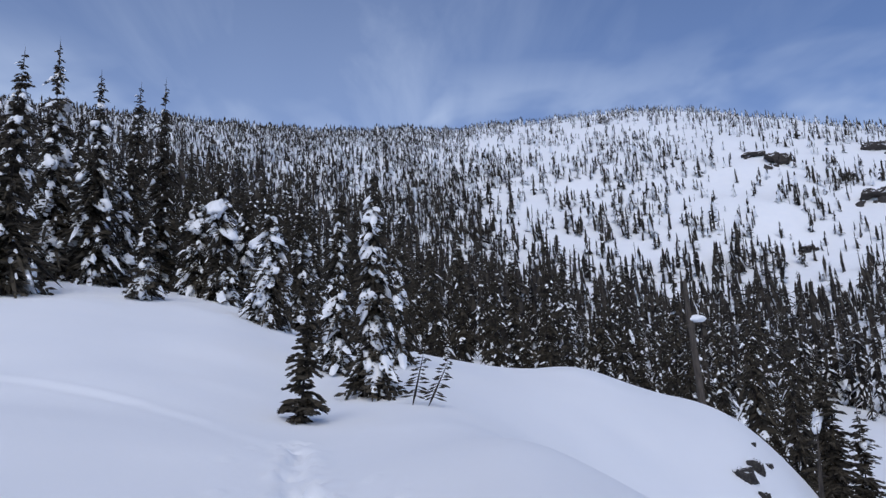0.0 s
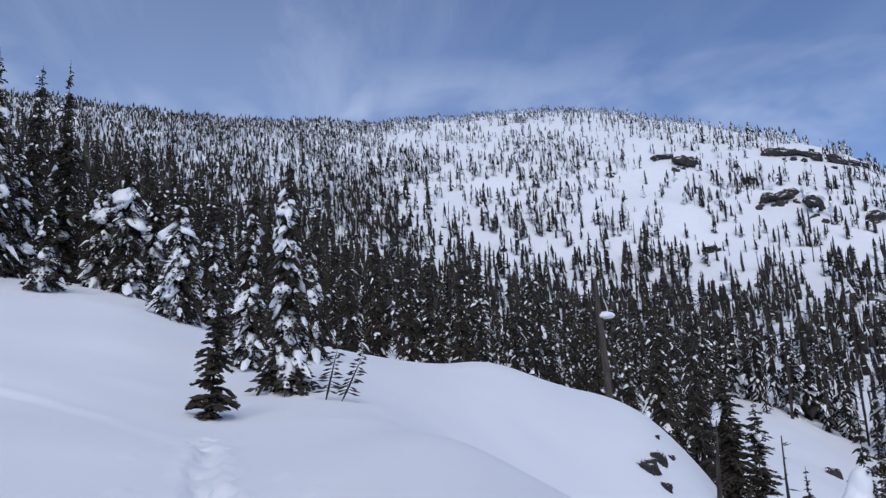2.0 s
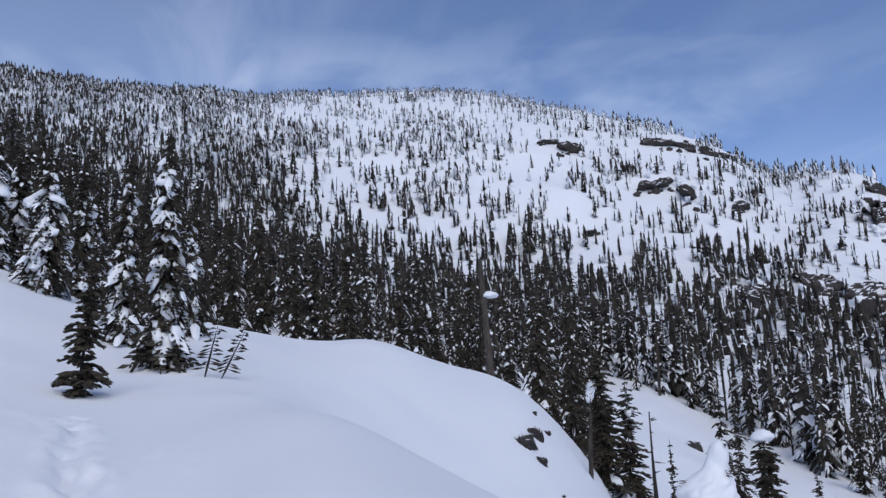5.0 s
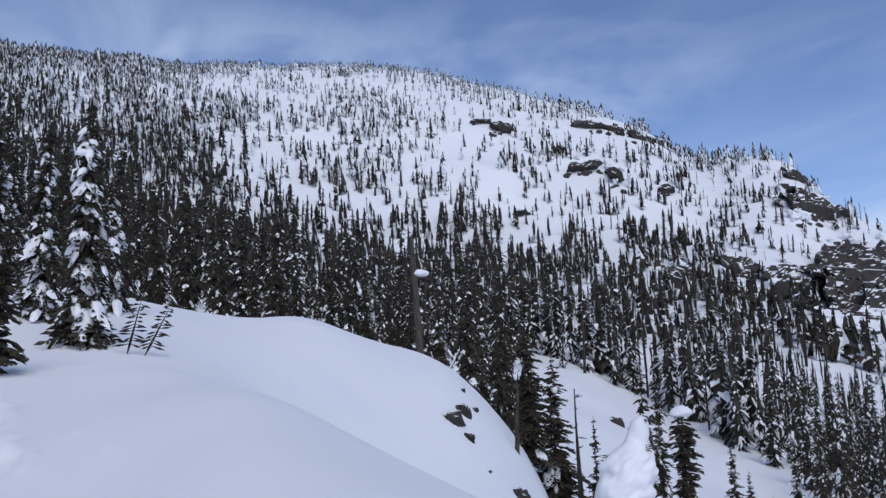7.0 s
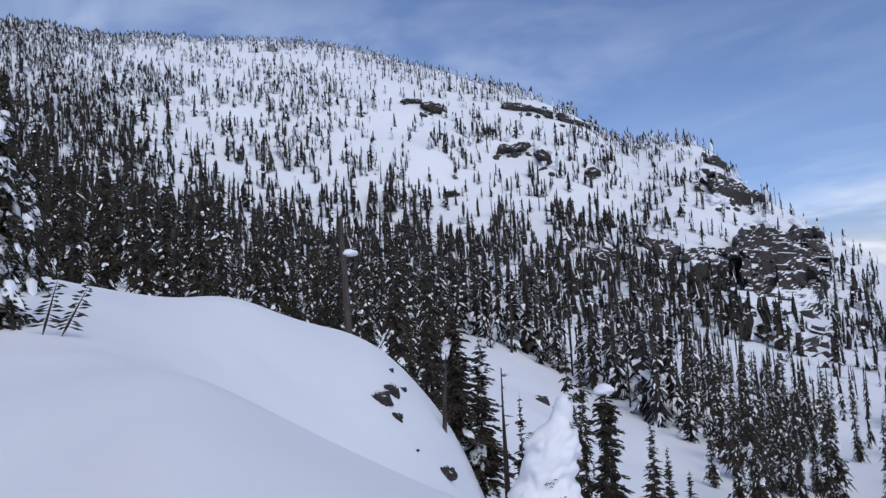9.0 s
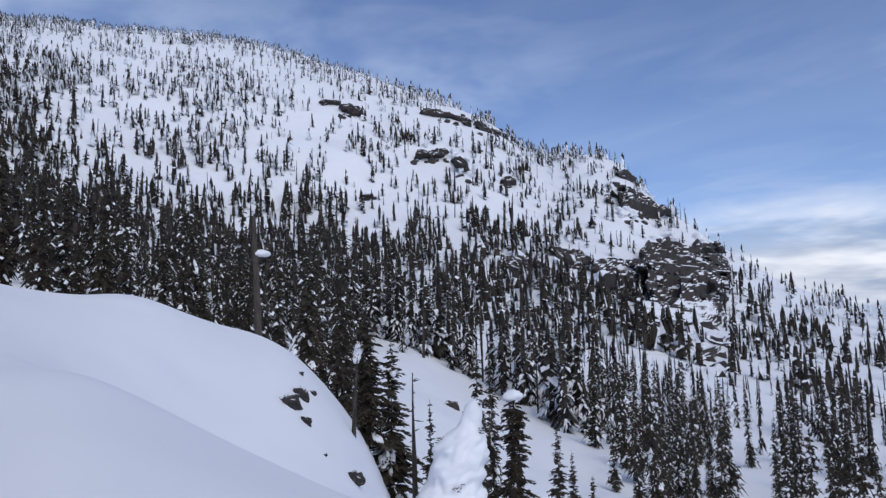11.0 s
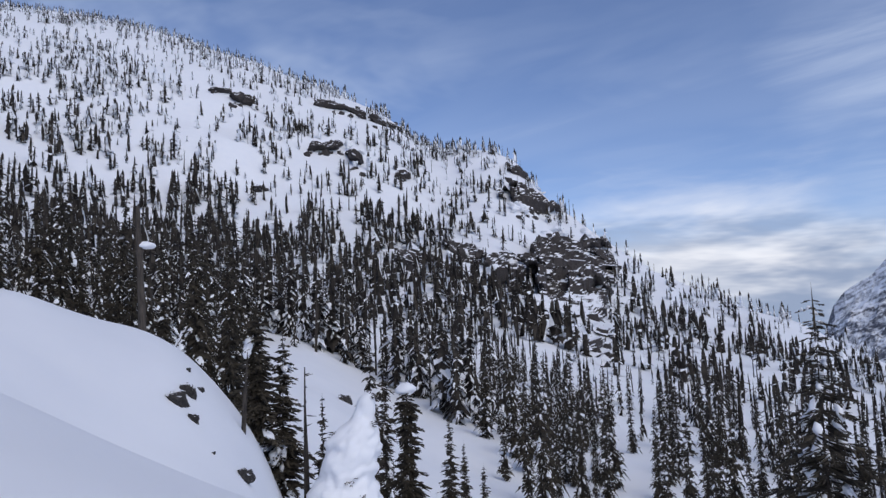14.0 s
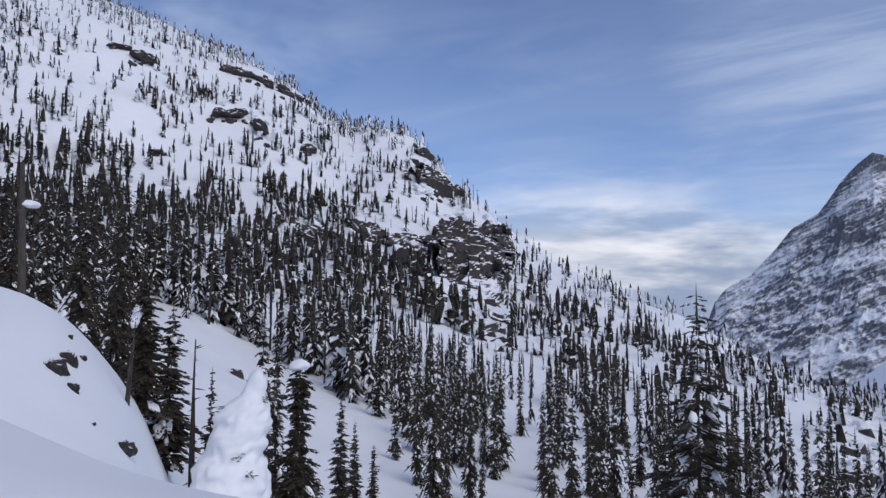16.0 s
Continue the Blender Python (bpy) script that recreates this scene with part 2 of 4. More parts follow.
# the crest: its bearing, how far off it is and how steeply one looks up at it
CREST = [(-60, 560, 19.8), (-30, 580, 20.4), (-20, 600, 20.7), (-10, 620, 20.8), (0, 640, 21.1), (5, 655, 21.4), (11, 670, 21.55), (16, 680, 21.45), (19.5, 665, 21.0),
         (22.2, 640, 20.3), (25.4, 610, 19.5), (28.2, 585, 18.65), (31.5, 560, 17.4), (34.8, 530, 15.9), (36.2, 515, 14.7), (37.3, 505, 13.75), (39.7, 495, 13.35), (42.0, 480, 13.3),
         (43.3, 470, 12.8), (44.3, 462, 12.1), (45.4, 450, 10.5), (46.6, 440, 9.2), (49, 425, 7.5), (50.3, 418, 6.1), (52.4, 408, 4.5), (54.5, 398, 3.45), (57.2, 385, 2.2),
         (59.5, 372, 1.2), (62.2, 358, 0.1), (65.3, 345, -1.7), (67.4, 335, -2.9), (69.1, 328, -4.2), (70.5, 320, -5.2), (76, 310, -5.6), (110, 300, -9.2)]

az_view = np.arange(-42, 88, 0.4)
az_rest = np.arange(88, 318, 3.0)
AZ = np.concatenate([az_view, az_rest])
RR = np.concatenate([[0.0], np.geomspace(0.5, 3.0, 22), np.arange(3.1, 16.0, 0.1), np.geomspace(16.2, 4700.0, 235)])


def knots(bearing, values, soft=1.0):
    """A smooth curve over bearings, closed behind."""
    b = np.array([*bearing, 200.0, 300.0 - 0.1], float)
    v = np.array([*values, (values[0] + values[-1]) / 2, values[0]], float)
    fine = np.arange(-60, 300, 0.3)
    y = np.interp(fine, b, v)
    k = np.exp(-0.5 * (np.arange(-30, 31) * 0.3 / soft) ** 2)
    y = np.convolve(np.pad(y, 30, mode="wrap"), k / k.sum(), "valid")
    a = np.where(AZ > 300, AZ - 360, AZ)
    return np.interp(a, fine, y)


rad, hgt = [np.zeros_like(AZ)], [np.full_like(AZ, 0.08)]
for r0, zs in RINGS:
    rad.append(np.full_like(AZ, r0))
    hgt.append(knots(BEARINGS, zs, 2.6 if r0 < 20 else 1.3))
cr = knots([c[0] for c in CREST], [c[1] for c in CREST], 0.55)
cz = knots([c[0] for c in CREST], [1.7 + c[1] * math.tan(radians(c[2])) for c in CREST], 0.55)
rad += [cr, cr * 1.35, cr * 2.4, np.full_like(AZ, 4700.0)]
hgt += [cz, cz - 25, cz * 0.3 - 190, np.full_like(AZ, -260.0)]
rad, hgt = np.array(rad), np.array(hgt)


def pchip(x, y, q):
    """Monotone cubic through (x, y), columns side by side, at the shared places q."""
    hx = np.diff(x, axis=0)
    dl = np.diff(y, axis=0) / hx
    m = np.zeros_like(y)
    w1, w2 = 2 * hx[1:] + hx[:-1], hx[1:] + 2 * hx[:-1]
    ok = dl[1:] * dl[:-1] > 0
    m[1:-1] = np.where(ok, (w1 + w2) / (w1 / np.where(ok, dl[:-1], 1) + w2 / np.where(ok, dl[1:], 1)), 0)
    m[0], m[-1] = dl[0], dl[-1]
    m[7] = dl[6]  # the hillside climbs straight to its crest
    for k in range(1, 5):  # the near rings roll freely into one another
        m[k] = (dl[k - 1] * hx[k] + dl[k] * hx[k - 1]) / (hx[k] + hx[k - 1])
    res = np.zeros((len(q), y.shape[1]))
    cols = np.arange(y.shape[1])
    for i, v in enumerate(q):
        k = np.clip((x <= v).sum(0) - 1, 0, len(x) - 2)
        x0, hh = x[k, cols], hx[k, cols]
        t = (v - x0) / hh
        y0, y1, m0, m1 = y[k, cols], y[k + 1, cols], m[k, cols], m[k + 1, cols]
        res[i] = y0 * (1 + 2 * t) * (1 - t) ** 2 + m0 * hh * t * (1 - t) ** 2 + y1 * t * t * (3 - 2 * t) + m1 * hh * t * t * (t - 1)
    return res


ZZ = pchip(np.log(rad + 4), hgt, np.log(RR + 4))
GX, GY = RR[:, None] * np.sin(np.radians(AZ)), RR[:, None] * np.cos(np.radians(AZ))
RG = np.broadcast_to(RR[:, None], GX.shape)
ZZ += 0.09 * fractal(GX / 4.6, GY / 4.6, 3, 3) * np.clip(RG / 5, 0, 1) * np.clip(2 - RG / 60, 0, 1)
ZZ += 0.6 * fractal(GX / 17, GY / 17, 4, 11) * np.clip((RG - 34) / 40, 0, 1)
EDGE = np.clip((cr - RG) / 140, 0.12, 1)
ZZ += 4.0 * fractal(GX / 70, GY / 70, 4, 23) * np.clip((RG - 110) / 250, 0, 1) * EDGE
ZZ += 1.6 * fractal(GX / 21, GY / 21, 3, 29) * np.clip((RG - 200) / 250, 0, 1)

# a smooth snowfield on the far side of the valley, under the peak
GA = np.broadcast_to(np.where(AZ > 300, AZ - 360, AZ), GX.shape)
RISE = 1.7 + 1400 * np.tan(np.radians(np.interp(GA, [66, 70, 72.3, 80, 92, 110], [-10, -6.8, -4.6, 2.0, 4.0, -6.0])))
ZZ += np.maximum(RISE - ZZ, 0) * np.exp(-(((RG - 1400) / 380) ** 2)) * np.clip((GA - 64) / 5, 0, 1)


def bearing_column(a):
    a = (a + 42) % 360 - 42
    return np.interp(a, np.concatenate([AZ, [318.0]]), np.arange(len(AZ) + 1.0))


def height(x, y):
    """The snow's height at (x, y)."""
    r, c = math.hypot(x, y), float(bearing_column(math.degrees(math.atan2(x, y))))
    i = float(np.interp(r, RR, np.arange(len(RR))))
    i0, c0 = min(int(i), len(RR) - 2), int(c)
    fi, fc, c1 = i - i0, c - c0, (c0 + 1) % len(AZ)
    c0 %= len(AZ)
    return (ZZ[i0, c0] * (1 - fi) + ZZ[i0 + 1, c0] * fi) * (1 - fc) + (ZZ[i0, c1] * (1 - fi) + ZZ[i0 + 1, c1] * fi) * fc


def on_ground(az, r):
    x, y = r * math.sin(radians(az)), r * math.cos(radians(az))
    return Vector((x, y, height(x, y)))


def spot(az, el, start=45.0):
    """The place on the hillside, past start metres, that is seen under a bearing and an angle of elevation."""
    c = int(round(float(bearing_column(az)))) % len(AZ)
    ang = np.degrees(np.arctan2(ZZ[:, c] - EYE[2], np.maximum(RR, 0.1)))
    for i in range(1, len(RR)):
        if RR[i] > start and ang[i] >= el:
            f = (el - ang[i - 1]) / max(ang[i] - ang[i - 1], 1e-6)
            return on_ground(az, RR[i - 1] + min(max(f, 0), 1) * (RR[i] - RR[i - 1]))
    return on_ground(az, float(cr[c]))


def mesh_from(name, co, faces, mats, index=None, smooth=False):
    """A mesh from arrays: faces all of one size (3 or 4)."""
    me = bpy.data.meshes.new(name)
    co, faces = np.asarray(co, np.float32).reshape(-1, 3), np.asarray(faces, np.int32)
    k = faces.shape[1]
    me.vertices.add(len(co))
    me.vertices.foreach_set("co", co.ravel())
    me.loops.add(faces.size)
    me.loops.foreach_set("vertex_index", faces.ravel())
    me.polygons.add(len(faces))
    me.polygons.foreach_set("loop_start", np.arange(0, faces.size, k, dtype=np.int32))
    me.polygons.foreach_set("loop_total", np.full(len(faces), k, np.int32))
    for m in mats:
        me.materials.append(m)
    if index is not None:
        me.polygons.foreach_set("material_index", np.asarray(index, np.int32))
    me.polygons.foreach_set("use_smooth", np.full(len(faces), smooth, bool))
    me.update()
    me.validate()
    return me


# an old track crossing the slope to the small fir, footprints below it and lumps that rolled down
def dent(p, size, depth):
    """A hollow (or, with a negative depth, a lump) pressed into the snow at p."""
    d2 = ((GX[:NEAR_R] - p[0]) ** 2 + (GY[:NEAR_R] - p[1]) ** 2) / size**2
    ZZ[:NEAR_R] += -depth * np.exp(-d2) + 0.35 * depth * np.exp(-((np.sqrt(d2) - 1.5) ** 2) * 3)


trng = random.Random(12)
NEAR_R = int((RR < 30).sum())
NX, NY = GX[:NEAR_R], GY[:NEAR_R]
ledge = [spot(a, e, 4.0) for a, e in ((-31, 4.6), (-28.7, 4.3), (-24.5, 3.6), (-20.4, 2.6), (-16.5, 1.3), (-13.0, -0.1), (-10.5, -1.1))]
for a, b in zip(ledge, ledge[1:]):
    n = max(2, int((b - a).length / 0.22))
    for k in range(n):
        p = a.lerp(b, k / n)
        back = Vector((p.x, p.y, 0)).normalized()
        along = (NX - p.x) * back.x + (NY - p.y) * back.y
        across = (NX - p.x) ** 2 + (NY - p.y) ** 2 - along**2
        w = np.exp(-across / 0.04)
        ZZ[:NEAR_R] += w * (0.020 * np.exp(-((along - 0.10) / 0.10) ** 2) - 0.018 * np.exp(-((along + 0.16) / 0.13) ** 2))
for k in range(60):
    t = k / 59
    p = spot(-9.3 - 1.0 * t + trng.uniform(-1.0, 1.0) * (1.5 - t), -5.0 + 4.6 * t, 3.0)
    dent(p, trng.uniform(0.06, 0.13), trng.uniform(0.025, 0.085))
for a, e in ((-14.8, -1.2), (-4.9, -2.9), (-15.5, -3.3), (-12.9, -0.6), (-17.0, -5.0), (-3.2, -4.1)):
    dent(spot(a, e, 3.0), 0.08, -0.035)

n_r, n_a = ZZ.shape
ii, jj = np.meshgrid(np.arange(0, n_r - 1), np.arange(n_a), indexing="ij")
jn = (jj + 1) % n_a
quads = np.stack([ii * n_a + jj, ii * n_a + jn, (ii + 1) * n_a + jn, (ii + 1) * n_a + jj], -1).reshape(-1, 4)[:, ::-1]
ground_me = mesh_from("ground", np.stack([GX, GY, ZZ], -1), quads, [SNOW], smooth=True)
ground = tagged(new("ground", ground_me), "deep fresh snow over a mountainside with a rounded knoll", "snow", kind="structure")


# ------------------------------------------------------------------ distant peak
def distant_peak():
    """A snowy rock peak across the valley: a wall of slanting strata cut by gullies under a leaning summit ridge."""
    n_u, n_v = 400, 210
    u, v = np.meshgrid(np.linspace(0, 1, n_u), np.linspace(-1, 0.35, n_v), indexing="ij")
    az = 61 + 25 * u
    line = np.interp(az, [61, 62.6, 64.1, 64.5, 65.2, 65.8, 66.9, 68.0, 68.7, 69.4, 71.1, 72.5, 73.5, 74.3, 75.1, 76.5, 80, 86], [-6, -4, -0.0, 1.1, 2.0, 2.4, 3.0, 4.1, 5.0, 5.9, 7.0, 8.9, 9.9, 10.6, 10.4, 10.4, 8.5, 5])
    dist, foot = 3300.0, -290.0
    top = EYE[2] + dist * np.tan(np.radians(line))
    r = dist + v * 900
    fall = np.abs(v) ** 0.8
    z = foot + (top - foot) * (1 - fall)
    x, y = r * np.sin(np.radians(az)), r * np.cos(np.radians(az))
    ut = 0.36 * x - 0.93 * y
    body = np.clip((z - foot) / 220, 0, 1) * np.clip(fall * 4, 0.16, 1)
    for k, (span, amp) in enumerate(((210, 30), (95, 22), (42, 13), (19, 7))):
        rid = 1 - np.abs(value_noise(x / span + 0.3 * k, y / span, 50 + k)) * 1.7
        z = z + (rid - 0.35) * amp * body
    # strata that climb to one side: ledges and risers
    z1 = z.copy()
    for k, (span, amp) in enumerate(((75, 3.5), (31, 2.0))):
        w = (z1 - 0.42 * ut) / span + 1.3 * value_noise(ut / 150, z1 / 110, 80 + k) + 0.5 * value_noise(ut / 45, z1 / 45, 90 + k)
        f = w - np.floor(w)
        z = z + amp * (np.clip(f * 3.0, 0, 1) - f) * (0.55 + 0.6 * value_noise(ut / (6 * span), z1 / (2.5 * span), 70 + k)) * body * 1.5
    i, j = np.meshgrid(np.arange(n_u - 1), np.arange(n_v - 1), indexing="ij")
    q = np.stack([i * n_v + j, i * n_v + j + 1, (i + 1) * n_v + j + 1, (i + 1) * n_v + j], -1).reshape(-1, 4)
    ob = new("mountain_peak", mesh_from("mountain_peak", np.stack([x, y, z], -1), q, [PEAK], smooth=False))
    return tagged(ob, "grey rock mountain peak streaked with snow across the valley", "mountain", kind="structure")


distant_peak()


# ------------------------------------------------------------------ trees
UP = np.array([0.0, 0.0, 1.0])


def spindle(tri, a, b, r, mid=0.45, sides=3, turn=0.0):
    """A thin twig with its needles: pointed at both ends, thickest at mid."""
    d = b - a
    ln = np.linalg.norm(d) + 1e-9
    d = d / ln
    e = np.cross(d, UP if abs(d[2]) < 0.9 else np.array([1.0, 0, 0]))
    e /= np.linalg.norm(e)
    f = np.cross(d, e)
    c = a + (b - a) * mid
    ring = [c + r * (math.cos(turn + 2 * math.pi * k / sides) * e + math.sin(turn + 2 * math.pi * k / sides) * f) for k in range(sides)]
    for k in range(sides):
        p, q = ring[k], ring[(k + 1) % sides]
        tri.append((a, q, p))
        tri.append((b, p, q))


def frond(rng, ang, z0, length, droop, width, lod, inner=0.12, fat=1.0, twigs=0):
    """Triangles of one fir bough, and its centre line. lod -1 and 0: far off, 2: near by."""
    d = np.array([math.cos(ang), math.sin(ang), 0.0])
    s = np.array([-d[1], d[0], 0.0])
    tri = []

    def at(t):
        return d * (length * t) + np.array([0, 0, z0 + length * (0.10 * t - droop * t * t)])
    if lod < 2:
        p0, tip = at(0.0), at(1.0) + s * rng.uniform(-0.15, 0.15) * length
        m = at(rng.uniform(0.42, 0.6))
        l, r = m + s * width * rng.uniform(0.7, 1.2) - UP * rng.uniform(0.1, 0.5) * width, m - s * width * rng.uniform(0.7, 1.2) - UP * rng.uniform(0.1, 0.5) * width
        tri += [(p0, l, tip), (p0, tip, r)]
    else:
        thick = (0.020 + 0.030 * length) * fat
        spindle(tri, at(0), at(0.55), thick * 0.8, 0.6)
        spindle(tri, at(0.4), at(1.02), thick, 0.4)
        n = twigs or (4 if length < 0.6 else 6)
        for k in range(n):
            t = inner + (0.96 - inner) * k / n
            for sg in (1, -1):
                tl = length * (0.50 * (1 - t) + 0.16) * rng.uniform(0.7, 1.2)
                a = at(t)
                b = a + (d * rng.uniform(0.45, 0.75) + s * sg * rng.uniform(0.5, 0.8) - UP * rng.uniform(0.05, 0.45)) * tl
                spindle(tri, a, b, thick * rng.uniform(0.7, 1.05), rng.uniform(0.4, 0.6), 3, rng.uniform(0, 2))
    return tri, at


def pad(rng, centre, d, length, width, thick, n=6):
    """A little pillow of snow: a low dome, lumpy, lying along d."""
    s = np.array([-d[1], d[0], 0.0])
    tri, ring = [], []
    top = centre + UP * thick
    for k in range(n):
        a = 2 * math.pi * k / n + rng.uniform(-0.3, 0.3)
        f = rng.uniform(0.7, 1.25)
        ring.append(centre + d * (math.cos(a) * length * f) + s * (math.sin(a) * width * f) - UP * (0.25 * thick + 0.33 * max(math.cos(a), 0) * length))
    shoulder = [centre * 0.45 + p * 0.55 + UP * thick * rng.uniform(0.6, 0.95) for p in ring] if n > 4 else None
    for k in range(n):
        a, b = ring[k], ring[(k + 1) % n]
        if shoulder:
            sa_, sb_ = shoulder[k], shoulder[(k + 1) % n]
            tri += [(a, b, sa_), (b, sb_, sa_), (sa_, sb_, top)]
        else:
            tri.append((a, b, top))
    return tri


def fir_arrays(seed, tall, base_w, lod, snow, bare=0.05, tiers=None, per=6, droop_by=1.0, column=0.65, inner=0.12, fat=1.0, twigs=0):
    """Foliage, snow and trunk triangles of a narrow subalpine fir that stands at the origin, and places for snow clumps."""
    rng = random.Random(seed)
    tiers = tiers or {-1: 6, 0: 12, 2: 36}[lod]
    leaf, white, seats = [], [], []
    ragged = [rng.uniform(0.68, 1.24) for _ in range(12)]
    for k in range(tiers):
        t = min(max((k + rng.uniform(-0.3, 0.3)) / tiers, 0), 0.985)
        z = tall * (bare + (1 - bare) * t)
        reach = base_w * (1 - t) ** column * (0.6 + 0.4 * min(1, t * 5 + 0.4)) + 0.02 * tall * (1 - t) + 0.012 * tall
        reach *= ragged[int(t * 11)] * (1 - (t * 11) % 1) + ragged[int(t * 11) + 1] * ((t * 11) % 1)
        n = max(3, int(per * (1 - 0.35 * t) + rng.uniform(-0.5, 0.9)))
        turn = rng.uniform(0, 7)
        for j in range(n):
            ang = turn + 2 * math.pi * (j + rng.uniform(-0.28, 0.28)) / n
            ln = reach * rng.uniform(0.5, 1.3)
            droop = rng.uniform(0.35, 0.75) * (1 - 0.5 * t) * droop_by
            zj = min(z + tall * (1 - bare) / tiers * rng.uniform(-0.6, 0.6), tall * 0.985)
            tri, at = frond(rng, ang, zj, ln, droop, ln * rng.uniform(0.18, 0.30) * (1.35 if lod < 0 else 1.0) + 0.007 * tall, lod, inner, fat, twigs)
            leaf += tri
            if lod == 2 and t < 0.93:  # short boughs close to the trunk fill the crown
                for _ in range(3):
                    a2, l2 = ang + rng.uniform(-0.5, 1.3), ln * rng.uniform(0.35, 0.7)
                    c = UP * (zj - rng.uniform(0, 0.5) * tall / tiers)
                    spindle(leaf, c, c + np.array([math.cos(a2) * l2, math.sin(a2) * l2, -droop * 0.8 * l2]), (0.03 + 0.05 * ln) * fat, 0.6, 3, a2)
            seats.append((at(0.5), ln, ang))
            if rng.random() < snow * (0.6 + 0.8 * rng.random()) * (1.15 - 0.6 * t):
                d = np.array([math.cos(ang), math.sin(ang), max(0.1 - 1.1 * droop, -1.3)])
                if lod < 2:
                    for _ in range(2 if lod >= 0 else 1):
                        t0 = rng.uniform(0.1, 0.75)
                        off = np.array([-d[1], d[0], -0.5]) * ln * rng.uniform(-0.18, 0.18)
                        a, b = at(t0) + UP * 0.10 * ln + off, at(min(t0 + rng.uniform(0.18, 0.42), 1.05)) + UP * 0.05 * ln + off * 1.4
                        m, sd = (a + b) / 2, np.array([-d[1], d[0], -0.6]) * ln * rng.uniform(0.04, 0.11)
                        white += [(a, m + sd, b), (a, b, m - sd * np.array([1, 1, -1]))]
                    if rng.random() < 0.14:
                        white += pad(rng, at(0.6), d, ln * rng.uniform(0.2, 0.36), ln * rng.uniform(0.14, 0.26), ln * 0.16, 4)
                else:
                    for _ in range(2):
                        lp = min(ln, 0.8 if tall > 1.5 else ln)
                        f_ = rng.choice((0.35, 0.45, 0.6, 0.9, 1.9))
                        white += pad(rng, at(rng.uniform(0.25, 0.95)) + np.array([-d[1], d[0], 0]) * lp * rng.uniform(-0.14, 0.14), d * np.array([1, 1, rng.uniform(0.3, 1.2)]), lp * rng.uniform(0.07, 0.20) * f_, lp * rng.uniform(0.06, 0.13) * f_, lp * rng.uniform(0.05, 0.12) * f_, 6)
    # the dark inside of the crown
    m = {-1: 4, 0: 5, 2: 6}[lod]
    core = [(bare + (1 - bare) * q, (base_w * (1 - q) ** column * (0.6 + 0.4 * min(1, q * 5 + 0.4))) * {-1: 0.42, 0: 0.36, 2: 0.0}[lod] + 0.007 * tall) for q in ((0.0, 0.35, 0.7, 0.93) if lod < 0 else (0.0, 0.2, 0.4, 0.6, 0.8, 0.93))]
    if lod < 2:
        rings = [[np.array([r_ * rng.uniform(0.4, 1.5) * math.cos(6.283 * (j + 0.5 * (i % 2)) / m), r_ * rng.uniform(0.4, 1.5) * math.sin(6.283 * (j + 0.5 * (i % 2)) / m), q * tall]) for j in range(m)] for i, (q, r_) in enumerate(core)]
        for lo, hi in zip(rings, rings[1:]):
            for j in range(m):
                leaf += [(lo[j], lo[(j + 1) % m], hi[j]), (lo[(j + 1) % m], hi[(j + 1) % m], hi[j])]
    tip = np.array([0, 0, tall * 1.03])
    for j in range(3):
        a, e = 2.1 * j, (0.012 if lod < 2 else 0.004) * tall
        p, q = np.array([math.cos(a) * e, math.sin(a) * e, tall * 0.92]), np.array([math.cos(a + 2.1) * e, math.sin(a + 2.1) * e, tall * 0.92])
        leaf.append((p, q, tip))
    sides, rb = (3 if lod <= 0 else 7), 0.009 * tall + 0.006 * (tall > 1.1)
    trunk = taper([(-0.06 * tall, rb * 1.25), (0.03 * tall, rb), (0.5 * tall, rb * 0.5), (0.75 * tall, rb * 0.2), (0.97 * tall, rb * 0.05)], sides)
    return np.array(leaf), np.array(white).reshape(-1, 3, 3), np.array(trunk), seats


def taper(levels, sides, wob=0.0, rng=None):
    """A round trunk through (height, radius) levels."""
    tri, rings = [], []
    for z, r in levels:
        ox, oy = (rng.uniform(-wob, wob), rng.uniform(-wob, wob)) if wob else (0, 0)
        rings.append([np.array([ox + r * math.cos(2 * math.pi * j / sides), oy + r * math.sin(2 * math.pi * j / sides), z]) for j in range(sides)])
    for lo, hi in zip(rings, rings[1:]):
        for j in range(sides):
            k = (j + 1) % sides
            tri += [(lo[j], lo[k], hi[k]), (lo[j], hi[k], hi[j])]
    top = sum(rings[-1]) / sides
    tri += [(rings[-1][j], rings[-1][(j + 1) % sides], top) for j in range(sides)]
    return tri


def tri_mesh(name, tri, mat, smooth=False):
    tri = np.asarray(tri)
    return mesh_from(name, tri.reshape(-1, 3), np.arange(len(tri) * 3).reshape(-1, 3), [mat], smooth=smooth)


def ball(cuts):
    b = bmesh.new()
    bmesh.ops.create_icosphere(b, subdivisions=cuts, radius=1.0)
    got = np.array([v.co[:] for v in b.verts]), np.array([[v.index for v in f.verts] for f in b.faces])
    b.free()
    return got


FINE, COARSE = ball(3), ball(2)


def lump_arrays(rng, size, rough=0.28, verts=FINE[0]):
    """A rounded, sagging lump of snow: vertices of a misshapen ball, size in x, y, z."""
    o = [rng.uniform(0, 50) for _ in range(3)]
    f = np.array([1 + rough * (noise.noise(Vector(v * 1.1) + Vector(o)) + 0.55 * noise.noise(Vector(v * 2.8) + Vector(o))) for v in verts])
    v = verts * f[:, None]
    v[:, 2] = np.where(v[:, 2] < 0, v[:, 2] * 0.55, v[:, 2])
    return v * np.array(size)


